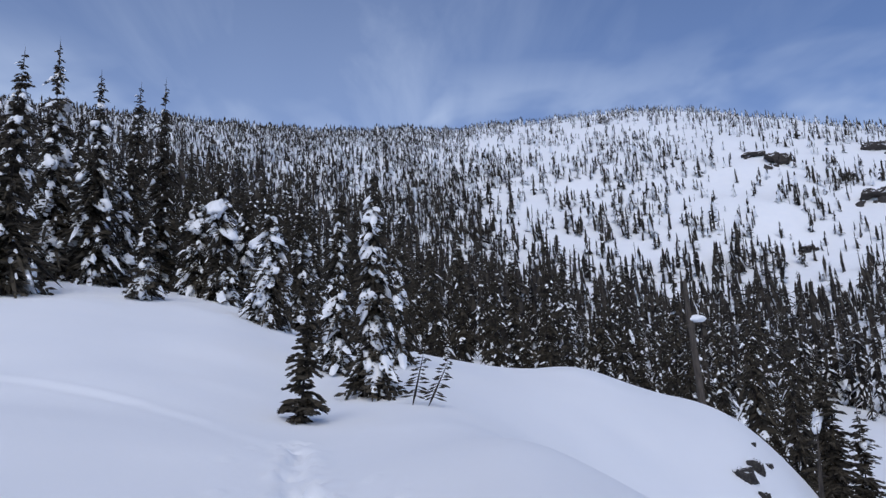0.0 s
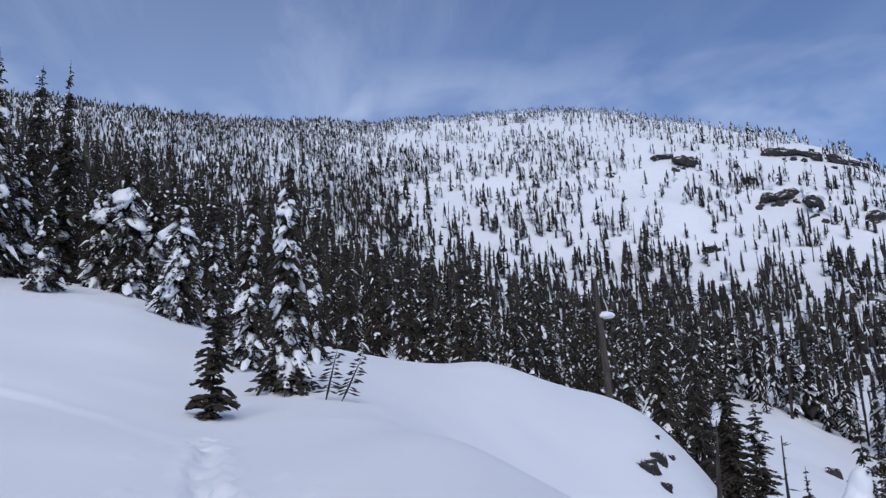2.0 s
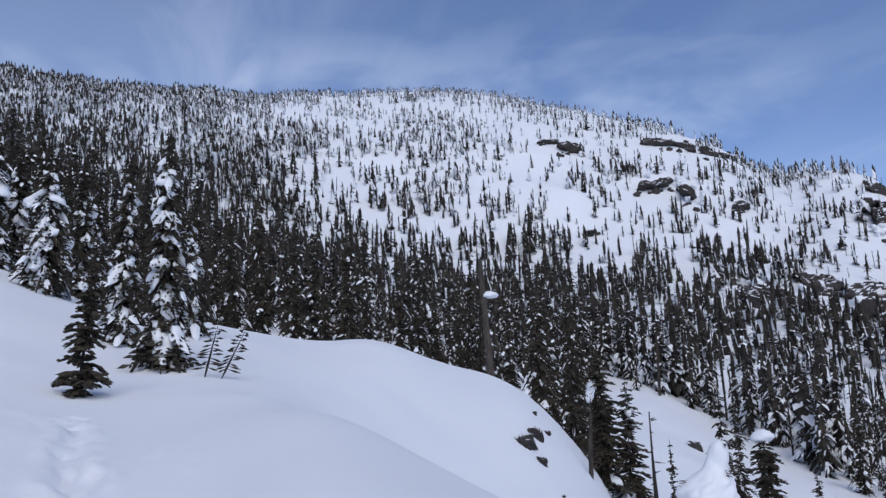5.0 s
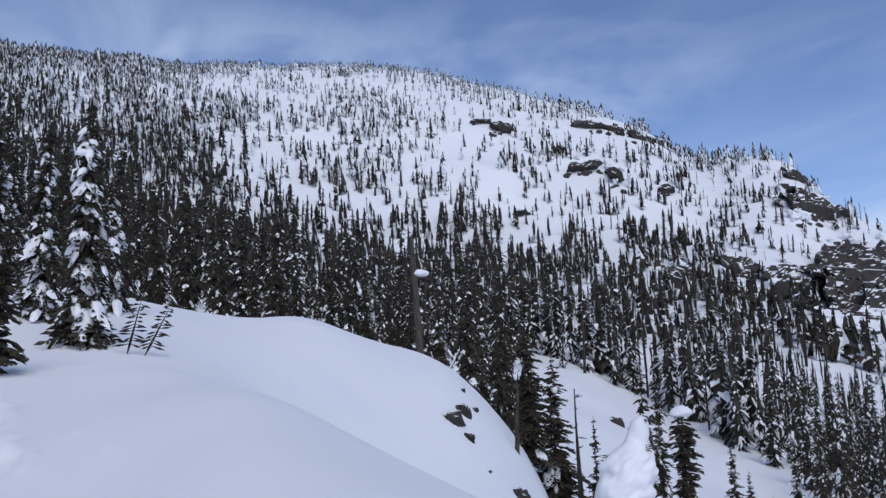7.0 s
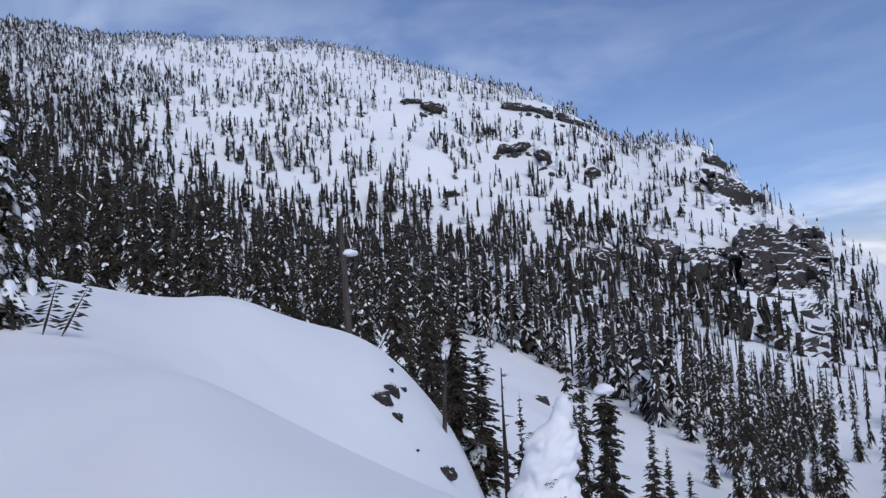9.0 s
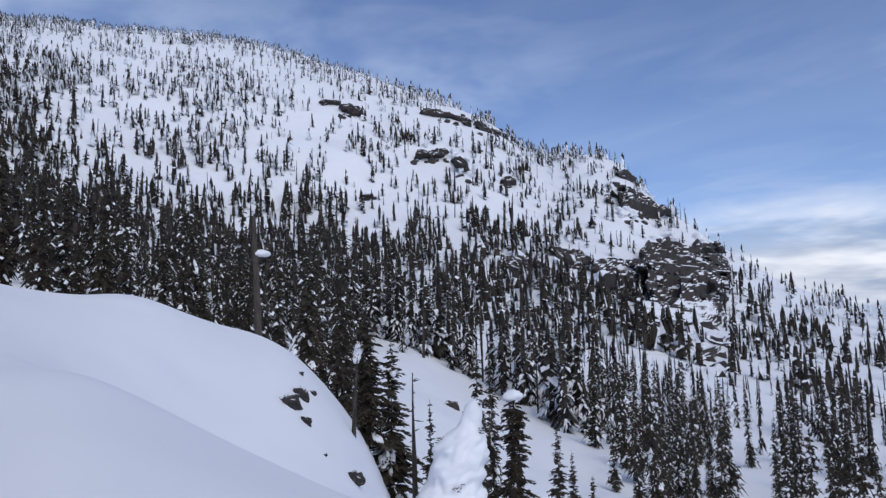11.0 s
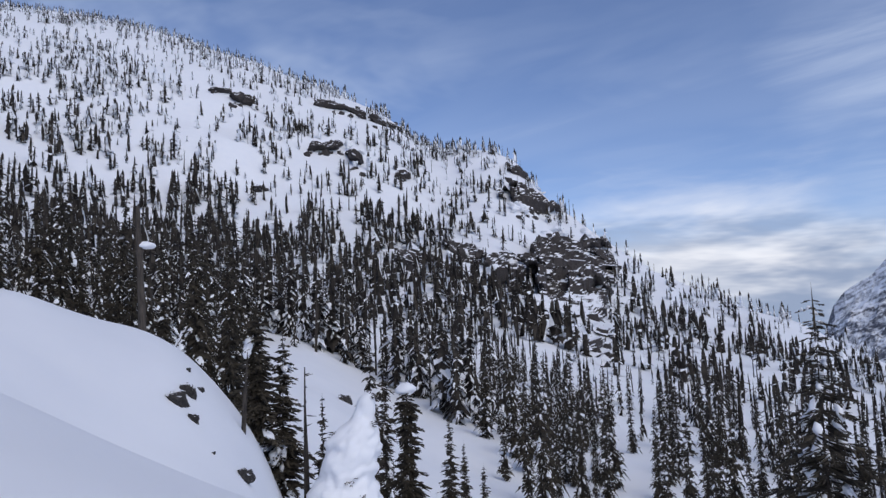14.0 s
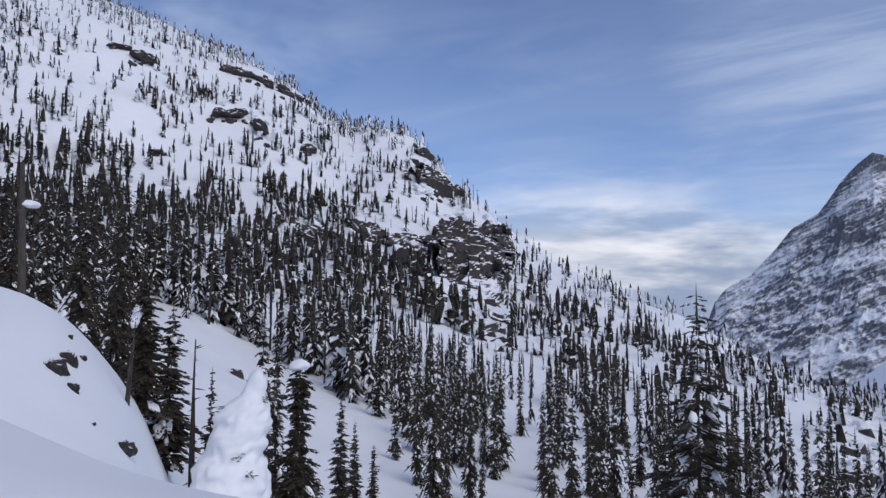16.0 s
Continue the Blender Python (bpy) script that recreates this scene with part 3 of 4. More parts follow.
def lump(name, rng, size, at, parent=None, turn=0.0, label="", rough=0.28, sag=0.0):
    verts, faces = COARSE if max(size) < 0.3 and "cap" not in name else FINE
    ob = new(name, mesh_from(name, lump_arrays(rng, size, rough, verts), faces, [TREE_SNOW], smooth=True))
    ob.matrix_basis = pose(*at, 0, 0, turn) @ pose(0, 0, 0, rng.uniform(-12, 12), sag, 0)
    if parent:
        ob.parent = parent
    return tagged(ob, label)


def thing(name, place, label, category, group="", lean=(0, 0), turn=0.0):
    ob = new(name)
    ob.empty_display_size = 0.3
    ob.matrix_basis = pose(*place, lean[0], lean[1], 0) @ pose(0, 0, 0, 0, 0, turn)
    return tagged(ob, label, category, group)


def part(name, me, parent, label="", kind=""):
    ob = new(name, me)
    ob.parent = parent
    return tagged(ob, label, kind=kind)


def fir(place, label, group, seed, tall, base_w, snow, clumps=0, lean=(0, 0), most=0.26, **kw):
    """A fir of the foreground: trunk, boughs, light snow on the twigs and heavy clumps."""
    rng = random.Random(seed * 7 + 1)
    leaf, white, trunk, seats = fir_arrays(seed, tall, base_w, 2, snow, **kw)
    t = thing("fir_tree", place, label, "tree", group, lean, rng.uniform(0, 360))
    part("trunk", tri_mesh("trunk", trunk, BARK), t)
    part("crown", tri_mesh("crown", leaf, NEEDLES), t, kind="stuff")
    if len(white):
        part("snow_load", tri_mesh("snow_load", white, TREE_SNOW, True), t, "light snow caught on the twigs", "stuff")
    low = [s for s in seats if s[0][2] < 0.85 * tall]
    for c, ln, ang in rng.sample(low, min(int(clumps * 0.85), len(low))):
        f = (min(rng.uniform(0.16, 0.46) * ln, most) + 0.02) * rng.choice((0.55, 0.7, 0.85, 1.0, 1.15))
        lump("snow_clump", rng, (f * rng.uniform(0.9, 1.5), f * rng.uniform(0.6, 1.0), f * rng.uniform(0.4, 0.8)), c * np.array([0.95, 0.95, 1]) + UP * f * 0.12, t, math.degrees(ang), "heavy clump of white snow", rough=0.95, sag=rng.uniform(35, 80))
    return t


# firs round the knoll: bearing, distance, height of the top over eye level, half width, light snow, clumps, seed, extras
EDGE_OF_FOREST = "snowy fir at the edge of the forest"
TALL = "tall dark fir with snow on its lower boughs"
NEAR = [
    ("small green fir with hardly any snow on its boughs", -9.9, 11.8, 2.42, 0.27, 0.10, 0, 1, dict(tiers=20, per=6, droop_by=1.0, column=0.42, fat=0.8, bare=0.01, twigs=8)),
    ("fir heavily plastered with snow on the knoll", -4.8, 15.0, 5.1, 0.44, 0.85, 115, 2, dict(most=0.15, tiers=40, droop_by=2.3, twigs=8, column=0.55)),
    ("snowy fir behind another on the knoll", -7.3, 18.0, 5.5, 0.48, 0.85, 95, 3, dict(most=0.15, tiers=40, droop_by=2.2, twigs=8, column=0.55)),
    ("snowy fir behind another on the knoll", -3.1, 19.5, 4.7, 0.48, 0.85, 75, 4, dict(most=0.15, tiers=38, droop_by=2.2, column=0.6)),
    (EDGE_OF_FOREST, -12.1, 26.0, 7.9, 0.67, 0.75, 68, 5, dict(tiers=38, droop_by=2.1, column=0.5)),
    (EDGE_OF_FOREST, -15.4, 30.0, 10.0, 0.84, 0.68, 60, 6, dict(tiers=38, droop_by=2.1, column=0.5)),
    (EDGE_OF_FOREST, -17.2, 31.0, 9.6, 0.76, 0.68, 52, 7, dict(tiers=38, droop_by=2.1, column=0.5)),
    (EDGE_OF_FOREST, -13.7, 33.0, 10.0, 0.76, 0.68, 47, 21, dict(tiers=38, droop_by=2.1, column=0.5)),
    (EDGE_OF_FOREST, -10.0, 30.0, 8.6, 0.76, 0.68, 47, 24, dict(tiers=38, droop_by=2.1, column=0.5)),
    (EDGE_OF_FOREST, -8.9, 33.0, 8.4, 0.67, 0.68, 40, 25, dict(tiers=38, droop_by=2.1, column=0.5)),
    ("small fir bent under thick snow", -20.5, 27.0, 7.6, 0.6, 0.6, 34, 8, {}),
    (TALL, -19.6, 37.0, 16.6, 0.99, 0.68, 31, 9, dict(column=0.85, droop_by=1.9)),
    (TALL, -21.8, 36.0, 15.8, 0.94, 0.68, 31, 22, dict(column=0.85, droop_by=1.9)),
    (TALL, -23.8, 32.0, 14.3, 1.13, 0.83, 59, 10, dict(column=0.85, droop_by=1.9)),
    (TALL, -22.4, 33.0, 11.5, 1.03, 0.85, 55, 26, dict(column=0.85, droop_by=1.9)),
    (TALL, -26.6, 33.0, 15.8, 1.18, 0.83, 69, 11, dict(column=0.85, droop_by=1.9)),
    (TALL, -25.2, 37.0, 15.0, 1.03, 0.83, 36, 23, dict(column=0.85, droop_by=1.9)),
    (TALL, -29.2, 27.0, 12.4, 1.23, 0.68, 36, 12, dict(column=0.85, droop_by=1.9)),
    (TALL, -31.5, 29.0, 13.0, 1.23, 0.75, 36, 13, dict(column=0.85, droop_by=1.9)),
    ("slender fir with snow on its boughs", 26.9, 30.0, 0.35, 0.85, 0.3, 16, 14, dict(column=0.5)),
    ("dark fir below the edge of the knoll", 25.2, 29.0, 1.5, 0.9, 0.15, 3, 15, {}),
    ("slender fir with snow on its boughs", 29.6, 30.0, -1.95, 0.45, 0.25, 6, 16, {}),
    ("dense dark fir with a cap of snow", 35.6, 30.0, -1.7, 0.78, 0.08, 0, 17, dict(column=0.3, per=9, tiers=56, droop_by=1.3)),
    ("slender dark fir rising from the gully", 33.0, 39.0, -0.1, 0.62, 0.2, 6, 30, dict(column=0.45, droop_by=2.0)),
    ("slender dark fir rising from the gully", 34.0, 41.0, -0.9, 0.66, 0.2, 6, 31, dict(column=0.45, droop_by=2.0)),
    ("small fir in the gully", 38.5, 46.0, -4.6, 0.8, 0.2, 3, 18, {}),
    ("small fir in the gully", 39.5, 48.0, -6.2, 0.6, 0.2, 3, 19, {}),
    ("small fir in the gully", 40.8, 47.0, -7.4, 0.5, 0.2, 2, 27, {}),
    ("broad old fir with sparse snowy boughs", 63.2, 27.0, 0.9, 1.9, 0.7, 80, 20, dict(tiers=50, per=5, droop_by=1.0, column=0.66, fat=0.62, inner=0.35, twigs=7, most=0.17)),
]
for label, az, r, top, w, sn, cl, seed, kw in NEAR:
    p = on_ground(az, r)
    rng = random.Random(seed * 7)
    made = fir(p, label, "firs round the knoll", seed, EYE[2] + top - p.z, w, sn, cl, (rng.uniform(-1.5, 1.5), 4.5 if seed == 1 else rng.uniform(-1.5, 1.5)), **kw)
    if "cap of snow" in label:
        lump("snow_cap", rng, (0.40, 0.36, 0.30), (0, 0, EYE[2] + top - p.z - 0.15), made, label="round white cap of snow")



def bare_sapling(place):
    """Two thin leaning stems with stubby half-bare twigs."""
    t = thing("fir_sapling", place, "thin leaning fir sapling with half-bare stubby twigs", "sapling")
    rng = random.Random(41)
    for lean_x, x0, tall in ((0.26, -0.14, 1.0), (0.46, 0.12, 0.85)):
        stem, twig = [], []
        foot, top = np.array([x0, 0, -0.1]), np.array([x0 + lean_x, 0.05, tall])
        spindle(stem, foot, top, 0.022, 0.25, 5)
        part("stem", tri_mesh("stem", stem, BARK), t)
        for k in range(15):
            c = foot + (top - foot) * (0.25 + 0.74 * k / 15)
            for sg in (1, -1):
                ln = rng.uniform(0.10, 0.25) * (1.15 - 0.5 * k / 15)
                b = c + np.array([sg * ln, rng.uniform(-0.15, 0.15), -0.25 * ln + rng.uniform(-0.05, 0.08)])
                spindle(twig, c, b, 0.019, 0.6, 4)
        part("foliage", tri_mesh("foliage", twig, NEEDLES), t, kind="stuff")
    return t


bare_sapling(on_ground(-1.6, 14.0))


def dead_snag(place, tall, radius, label, seed, stubs=10, lean=(0, 0), broken=False, wood=DEAD):
    rng = random.Random(seed)
    t = thing("dead_snag", place, label, "dead tree", "", lean)
    end = 0.55 if broken else 0.18
    lv = [(-0.5, radius * 1.2), (0.2 * tall, radius), (0.5 * tall, radius * 0.85), (0.8 * tall, radius * (end + 0.15)), (tall, radius * end)]
    part("trunk", tri_mesh("trunk", taper(lv, 9, radius * 0.12, rng), wood, True), t)
    for k in range(stubs):
        z, a, ln = tall * rng.uniform(0.25, 0.97), rng.uniform(0, 6.28), rng.uniform(0.12, 0.45)
        tri = []
        c = np.array([0, 0, z])
        spindle(tri, c, c + np.array([math.cos(a) * ln, math.sin(a) * ln, rng.uniform(-0.15, 0.1)]), 0.025, 0.3, 5)
        part("branch", tri_mesh("branch", tri, wood), t)
    return t


p = on_ground(28.5, 28.0)
dead_snag(p, EYE[2] - 0.8 - p.z, 0.105, "black dead pole of a fir with short stubs", 5, 26, wood=BARK)
p = on_ground(24.3, 25.5)
dead_snag(p, 2.4, 0.07, "leaning grey trunk of a dead fir", 6, 5, (0, 4))
p = on_ground(17.8, 31.5)
snag = dead_snag(p, EYE[2] + 5.35 - p.z, 0.14, "broken grey-brown trunk with a round cap of snow", 7, 9, (0, -2), True)
part("shelf_fungus", tri_mesh("shelf_fungus", taper([(3.05, 0.10), (3.25, 0.16)], 8), DEAD), snag)
lump("snow_cap", random.Random(8), (0.30, 0.28, 0.2), (0.28, 0.0, 3.4), snag, label="round white cap of snow")


def snow_ghost(place, tall, az):
    """A small fir wholly buried in plastered snow, its top leaning over, a few twigs sticking out."""
    t = thing("snow_ghost", place, "small fir wholly buried in lumpy plastered snow", "snow tree")
    rng = random.Random(77)
    n_z, n_a = 96, 72
    q, a = np.meshgrid(np.linspace(0, 1, n_z), np.arange(n_a) * 2 * math.pi / n_a, indexing="ij")
    down = (1 - q) * tall  # metres below the top
    radius = np.interp(down, [0, 0.10, 0.3, 0.75, 1.1, 1.6, 2.4, 2.7, 3.1, 4.0, 6.0], [0.02, 0.25, 0.33, 0.36, 0.62, 0.88, 0.95, 0.90, 1.16, 1.32, 1.4])
    side = np.interp(down, [0, 0.8, 1.6, 3.0, 6.0], [0.62, 0.42, 0.1, -0.22, -0.35])
    out_x, out_y = np.cos(a), np.sin(a)
    billow = np.empty_like(q)
    for i in range(n_z):
        for j in range(n_a):
            v = Vector((out_x[i, j] * radius[i, j], out_y[i, j] * radius[i, j], down[i, j]))
            billow[i, j] = 0.30 * abs(noise.noise(v * 1.15)) + 0.24 * abs(noise.noise(v * 2.3 + Vector((7, 3, 1)))) + 0.03 * noise.noise(v * 6.0) - 0.13
    radius = radius + billow * np.clip(radius, 0.15, 0.9)
    ca, sa_ = math.cos(radians(az)), math.sin(radians(az))
    x, y, z = radius * out_x + side * ca, radius * out_y - side * sa_, tall - down - 0.2 * (q < 0.01)
    i, j = np.meshgrid(np.arange(n_z - 1), np.arange(n_a), indexing="ij")
    k = (j + 1) % n_a
    faces = np.stack([i * n_a + j, i * n_a + k, (i + 1) * n_a + k, (i + 1) * n_a + j], -1).reshape(-1, 4)
    part("snow_coat", mesh_from("snow_coat", np.stack([x, y, z], -1), faces, [TREE_SNOW], smooth=True), t, "thick lumpy coat of plastered snow")
    for bundle in range(7):
        tri = []
        d0 = (0.15, 0.85, 1.0, 1.3, 2.3, 2.7, 3.2)[bundle]
        r0 = float(np.interp(d0, [0, 0.3, 0.75, 1.1, 1.6, 2.4, 2.7, 3.1, 4.0], [0.1, 0.32, 0.36, 0.62, 0.88, 0.95, 0.90, 1.16, 1.32]))
        s0 = float(np.interp(d0, [0, 0.8, 1.6, 3.0, 6.0], [0.62, 0.42, 0.1, -0.22, -0.35]))
        b = radians(-90 - az) + rng.uniform(-1.5, 1.5)
        c = np.array([math.cos(b) * r0 * 0.98 + s0 * ca, math.sin(b) * r0 * 0.98 - s0 * sa_, tall - d0])
        for _ in range(16):
            w = c + np.array([rng.uniform(-0.13, 0.13), rng.uniform(-0.13, 0.13), rng.uniform(-0.10, 0.10)])
            spindle(tri, w, w + np.array([math.cos(b) * 0.16 + rng.uniform(-0.12, 0.12), math.sin(b) * 0.16 + rng.uniform(-0.12, 0.12), rng.uniform(-0.10, 0.06)]), 0.02, 0.5)
        part("bough_tip", tri_mesh("bough_tip", tri, NEEDLES), t, kind="stuff")
    return t


p = on_ground(31.6, 27.0)
snow_ghost(p, EYE[2] - 1.7 - p.z, 31.6)


# ------------------------------------------------------------------ rocks
def block_mesh(seed, squat=1.0, mat=None):
    """An angular block of rock: the hull of points strewn over a box."""
    rng = random.Random(seed)
    bm = bmesh.new()
    for k in range(26):
        v = [rng.uniform(-1, 1) for _ in range(3)]
        m = max(abs(c) for c in v)
        bm.verts.new([c / m * rng.uniform(0.82, 1.0) * f for c, f in zip(v, (1, 1, squat))])
    res = bmesh.ops.convex_hull(bm, input=bm.verts)
    bmesh.ops.delete(bm, geom=[g for g in res["geom_interior"] if isinstance(g, bmesh.types.BMVert)], context="VERTS")
    bmesh.ops.recalc_face_normals(bm, faces=bm.faces)
    me = bpy.data.meshes.new("rock")
    bm.to_mesh(me)
    bm.free()
    me.materials.append(mat or ROCK)
    return me


BLOCKS = [block_mesh(300 + k, mat=CLIFF) for k in range(8)]


def hashed(i, j, seed):
    """An even random number in 0..1 for each pair of whole numbers."""
    n = (i * 374761393 + j * 668265263 + seed * 144665) & 0x7FFFFFFF
    n = ((n ^ (n >> 13)) * 1274126177) & 0x7FFFFFFF
    n = ((n ^ (n >> 15)) * 668265263) & 0x7FFFFFFF
    return ((n ^ (n >> 16)) & 0xFFFF) / 65535.0


def joint_cells(s, h, wide, tall, seed):
    """Irregular blocks between joints: the lattice pair of the block at (s, h) and its middle."""
    a, b = s / wide, h / tall
    best = np.full(a.shape, 1e9)
    ci, cj, cs, ch = (np.zeros(a.shape) for _ in range(4))
    for di in (-1, 0, 1):
        for dj in (-1, 0, 1):
            i, j = np.floor(a).astype(np.int64) + di, np.floor(b).astype(np.int64) + dj
            x, y = i + 0.15 + 0.7 * hashed(i, j, seed), j + 0.15 + 0.7 * hashed(i, j, seed + 1)
            d = np.maximum(np.abs(a - x), np.abs(b - y)) + 0.35 * (np.abs(a - x) + np.abs(b - y))
            m = d < best
            best = np.where(m, d, best)
            ci, cj, cs, ch = np.where(m, i, ci), np.where(m, j, cj), np.where(m, x * wide, cs), np.where(m, y * tall, ch)
    return ci.astype(np.int64), cj.astype(np.int64), cs, ch


LOWEST = np.argmin(np.where((RR[:, None] < 45) | (RR[:, None] > 0.9 * cr), 1e4, ZZ), axis=0)
CLIMB = np.maximum.accumulate(np.where(np.arange(len(RR))[:, None] < LOWEST, -1e3, ZZ), axis=0)


def hill_range(az, z):
    """How far off the hillside reaches the height z under a bearing, for arrays."""
    col = bearing_column(az)
    res = np.zeros(az.shape)
    last = np.argmax(np.where(RR[:, None] < 760, CLIMB, -1e4), axis=0)
    for c in np.unique(np.floor(col)).astype(int):
        m = np.floor(col) == c
        side_by_side = []
        for k in (c % len(AZ), (c + 1) % len(AZ)):
            a, n = int(LOWEST[k]), int(last[k]) + 1
            side_by_side.append(np.interp(z[m], CLIMB[a:n, k] + 1e-6 * np.arange(n - a), RR[a:n]))
        f = col[m] - c
        res[m] = side_by_side[0] * (1 - f) + side_by_side[1] * f
    return res


def rock_wall(c, az0, w, hh, slant, seed, parent):
    """A jointed rock wall that stands out of the hillside: blocks of three sizes, some steep and bare, some leaning back under snow."""
    dist = math.hypot(c.x, c.y)
    deg = dist * radians(1.0)
    wide, tall = 0.57 * w * deg, 0.57 * hh * deg  # half sizes in metres
    step = max(0.42, min(0.6, tall / 9))
    n_s, n_h = int(2.5 * wide / step), int(2.5 * tall / step)
    s, h = np.meshgrid(np.linspace(-1.25, 1.25, n_s) * wide, np.linspace(-1.25, 1.25, n_h) * tall, indexing="ij")
    jag = 0.42 * fractal(s / 8.0 + seed, h / 5.0, 3, seed)
    edge = (np.abs(s / wide) ** 2.6 + np.abs(h / tall) ** 2.6) ** (1 / 2.6) + jag

    def hill(s_, h_):
        return hill_range(az0 + s_ / deg, c.z + h_ + slant * s_ / (w * deg))
    big, mid, small = ((min(9.0, wide), min(13.0, tall * 1.3)), (6.0, 5.0), (2.2, 1.9))
    i, j, cs, ch = joint_cells(s, h, *big, seed + 5)
    u = 0.45 * s + 0.55 * cs
    r = hill(u, ch - 0.5 * big[1]) - 0.5 - 4.0 * hashed(i, j, seed + 7) + 0.25 * (h - ch)
    i, j, cs, ch = joint_cells(s + 0.6 * fractal(s / 3, h / 3, 2, seed + 2), h, *mid, seed + 11)
    bare = fractal(s / 13.0, h / 10.0, 2, seed + 31)
    lean = np.where(hashed(i, j, seed + 13) < np.clip((0.40 if hh * w > 8 else 0.5) + 0.45 * bare, 0, 0.75), 1.25, 0.10 + 0.2 * hashed(i, j, seed + 14))
    r_mid = hill(0.3 * s + 0.7 * cs, ch - 0.5 * mid[1]) - 2.2 - 2.0 * hashed(i, j, seed + 12) + lean * (h - ch)
    r = 0.62 * r + 0.38 * r_mid
    i, j, cs, ch = joint_cells(s, h + 0.4 * fractal(s / 2, h / 2, 2, seed + 3), *small, seed + 17)
    lean = np.where(hashed(i, j, seed + 19) < 0.05, 1.3, 0.0)
    r = r - 0.7 * (hashed(i, j, seed + 18) - 0.5) + lean * (h - ch) + 0.5 * (hashed(i, j, seed + 21) - 0.5) * (s - cs)
    r = r + 0.07 * fractal(s / 0.9, h / 1.6, 2, seed + 4)
    ground_r = hill(s, h)
    f = np.clip((edge - 0.92) / 0.13, 0, 1)
    r = r * (1 - f) + (ground_r + 2.5) * f
    r = np.clip(r, ground_r - np.maximum(2.5 + 3.2 * (h + 0.92 * tall), 0.6), ground_r + 2.5)
    b = np.radians(az0 + s / deg)
    z = np.minimum(c.z + h + slant * s / (w * deg), np.interp(bearing_column(az0 + s / deg), np.arange(len(AZ)), cz) + 0.8)
    co = np.stack([r * np.sin(b) - c.x, r * np.cos(b) - c.y, z - c.z], -1)
    p, q = np.meshgrid(np.arange(n_s - 1), np.arange(n_h - 1), indexing="ij")
    faces = np.stack([p * n_h + q, (p + 1) * n_h + q, (p + 1) * n_h + q + 1, p * n_h + q + 1], -1).reshape(-1, 4)
    part("rock_wall", mesh_from("rock_wall", co, faces, [CLIFF]), parent, "jointed dark grey rock with snow on its ledges")


# rock faces of the hillside: bearing, elevation, extent in degrees across and up, slant, and its weight
FACES = [
    ("broken grey cliff with snow on its ledges", 47.5, 4.2, 4.7, 6.4, -0.5, 150),
    ("broken grey cliff with snow on its ledges", 43.6, 4.6, 3.4, 2.5, -0.2, 60),
    ("rock band running down through snow", 37.4, 5.2, 4.2, 1.4, -1.7, 47),
    ("rock band running down through snow", 40.2, 6.0, 2.4, 1.3, -0.3, 32),
    ("dark overhanging rock face under the crest", 45.0, 9.3, 3.1, 1.8, -0.2, 54),
    ("small rock step under the crest", 44.6, 11.2, 2.2, 0.8, -0.3, 21),
    ("broken rock step in the snow", 49.7, 0.1, 1.5, 0.9, -0.5, 14),
    ("broken rock step in the snow", 49.0, -0.9, 1.6, 0.8, 0.4, 14),
    ("broken rock step in the snow", 49.8, -1.8, 1.1, 0.8, 0.2, 12),
    ("dark rock wall above the forest", 47.8, -4.6, 2.5, 1.8, -0.5, 32),
    ("dark rock band in open snow", 30.2, 13.8, 2.7, 0.9, 0.0, 36),
    ("dark rock band in open snow", 32.4, 13.0, 1.3, 1.8, -0.6, 21),
    ("dark rock band near the skyline", 31.9, 16.4, 3.8, 0.7, -0.3, 36),
    ("dark rock band near the skyline", 34.9, 15.3, 3.0, 0.5, -0.3, 24),
    ("dark boulder face in open snow", 24.5, 17.1, 1.7, 1.0, -0.1, 24),
    ("low rock ledge in open snow", 22.9, 17.6, 1.2, 0.35, 0.0, 10),
    ("low rock ledge in open snow", 25.7, 11.0, 0.9, 0.4, 0.0, 8),
    ("low rock ledge in open snow", 35.9, 11.7, 0.8, 0.6, 0.0, 10),
    ("low rock ledge in open snow", 28.6, 15.2, 0.6, 0.3, 0.0, 6),
    ("rock bluff on the valley side", 73.5, -7.6, 2.4, 1.7, 0.1, 39),
    ("rock ledges on the valley side", 72.4, -9.4, 3.6, 1.6, 0.3, 39),
    ("low rock ledge on the spur", 67.8, -3.9, 0.8, 0.5, 0.0, 8),
    ("rock step at the edge of the crest", 50.3, 5.1, 1.6, 0.9, -0.8, 21),
    ("low rock ledge in the forest", 38.0, 2.3, 2.6, 0.6, -0.5, 17),
]


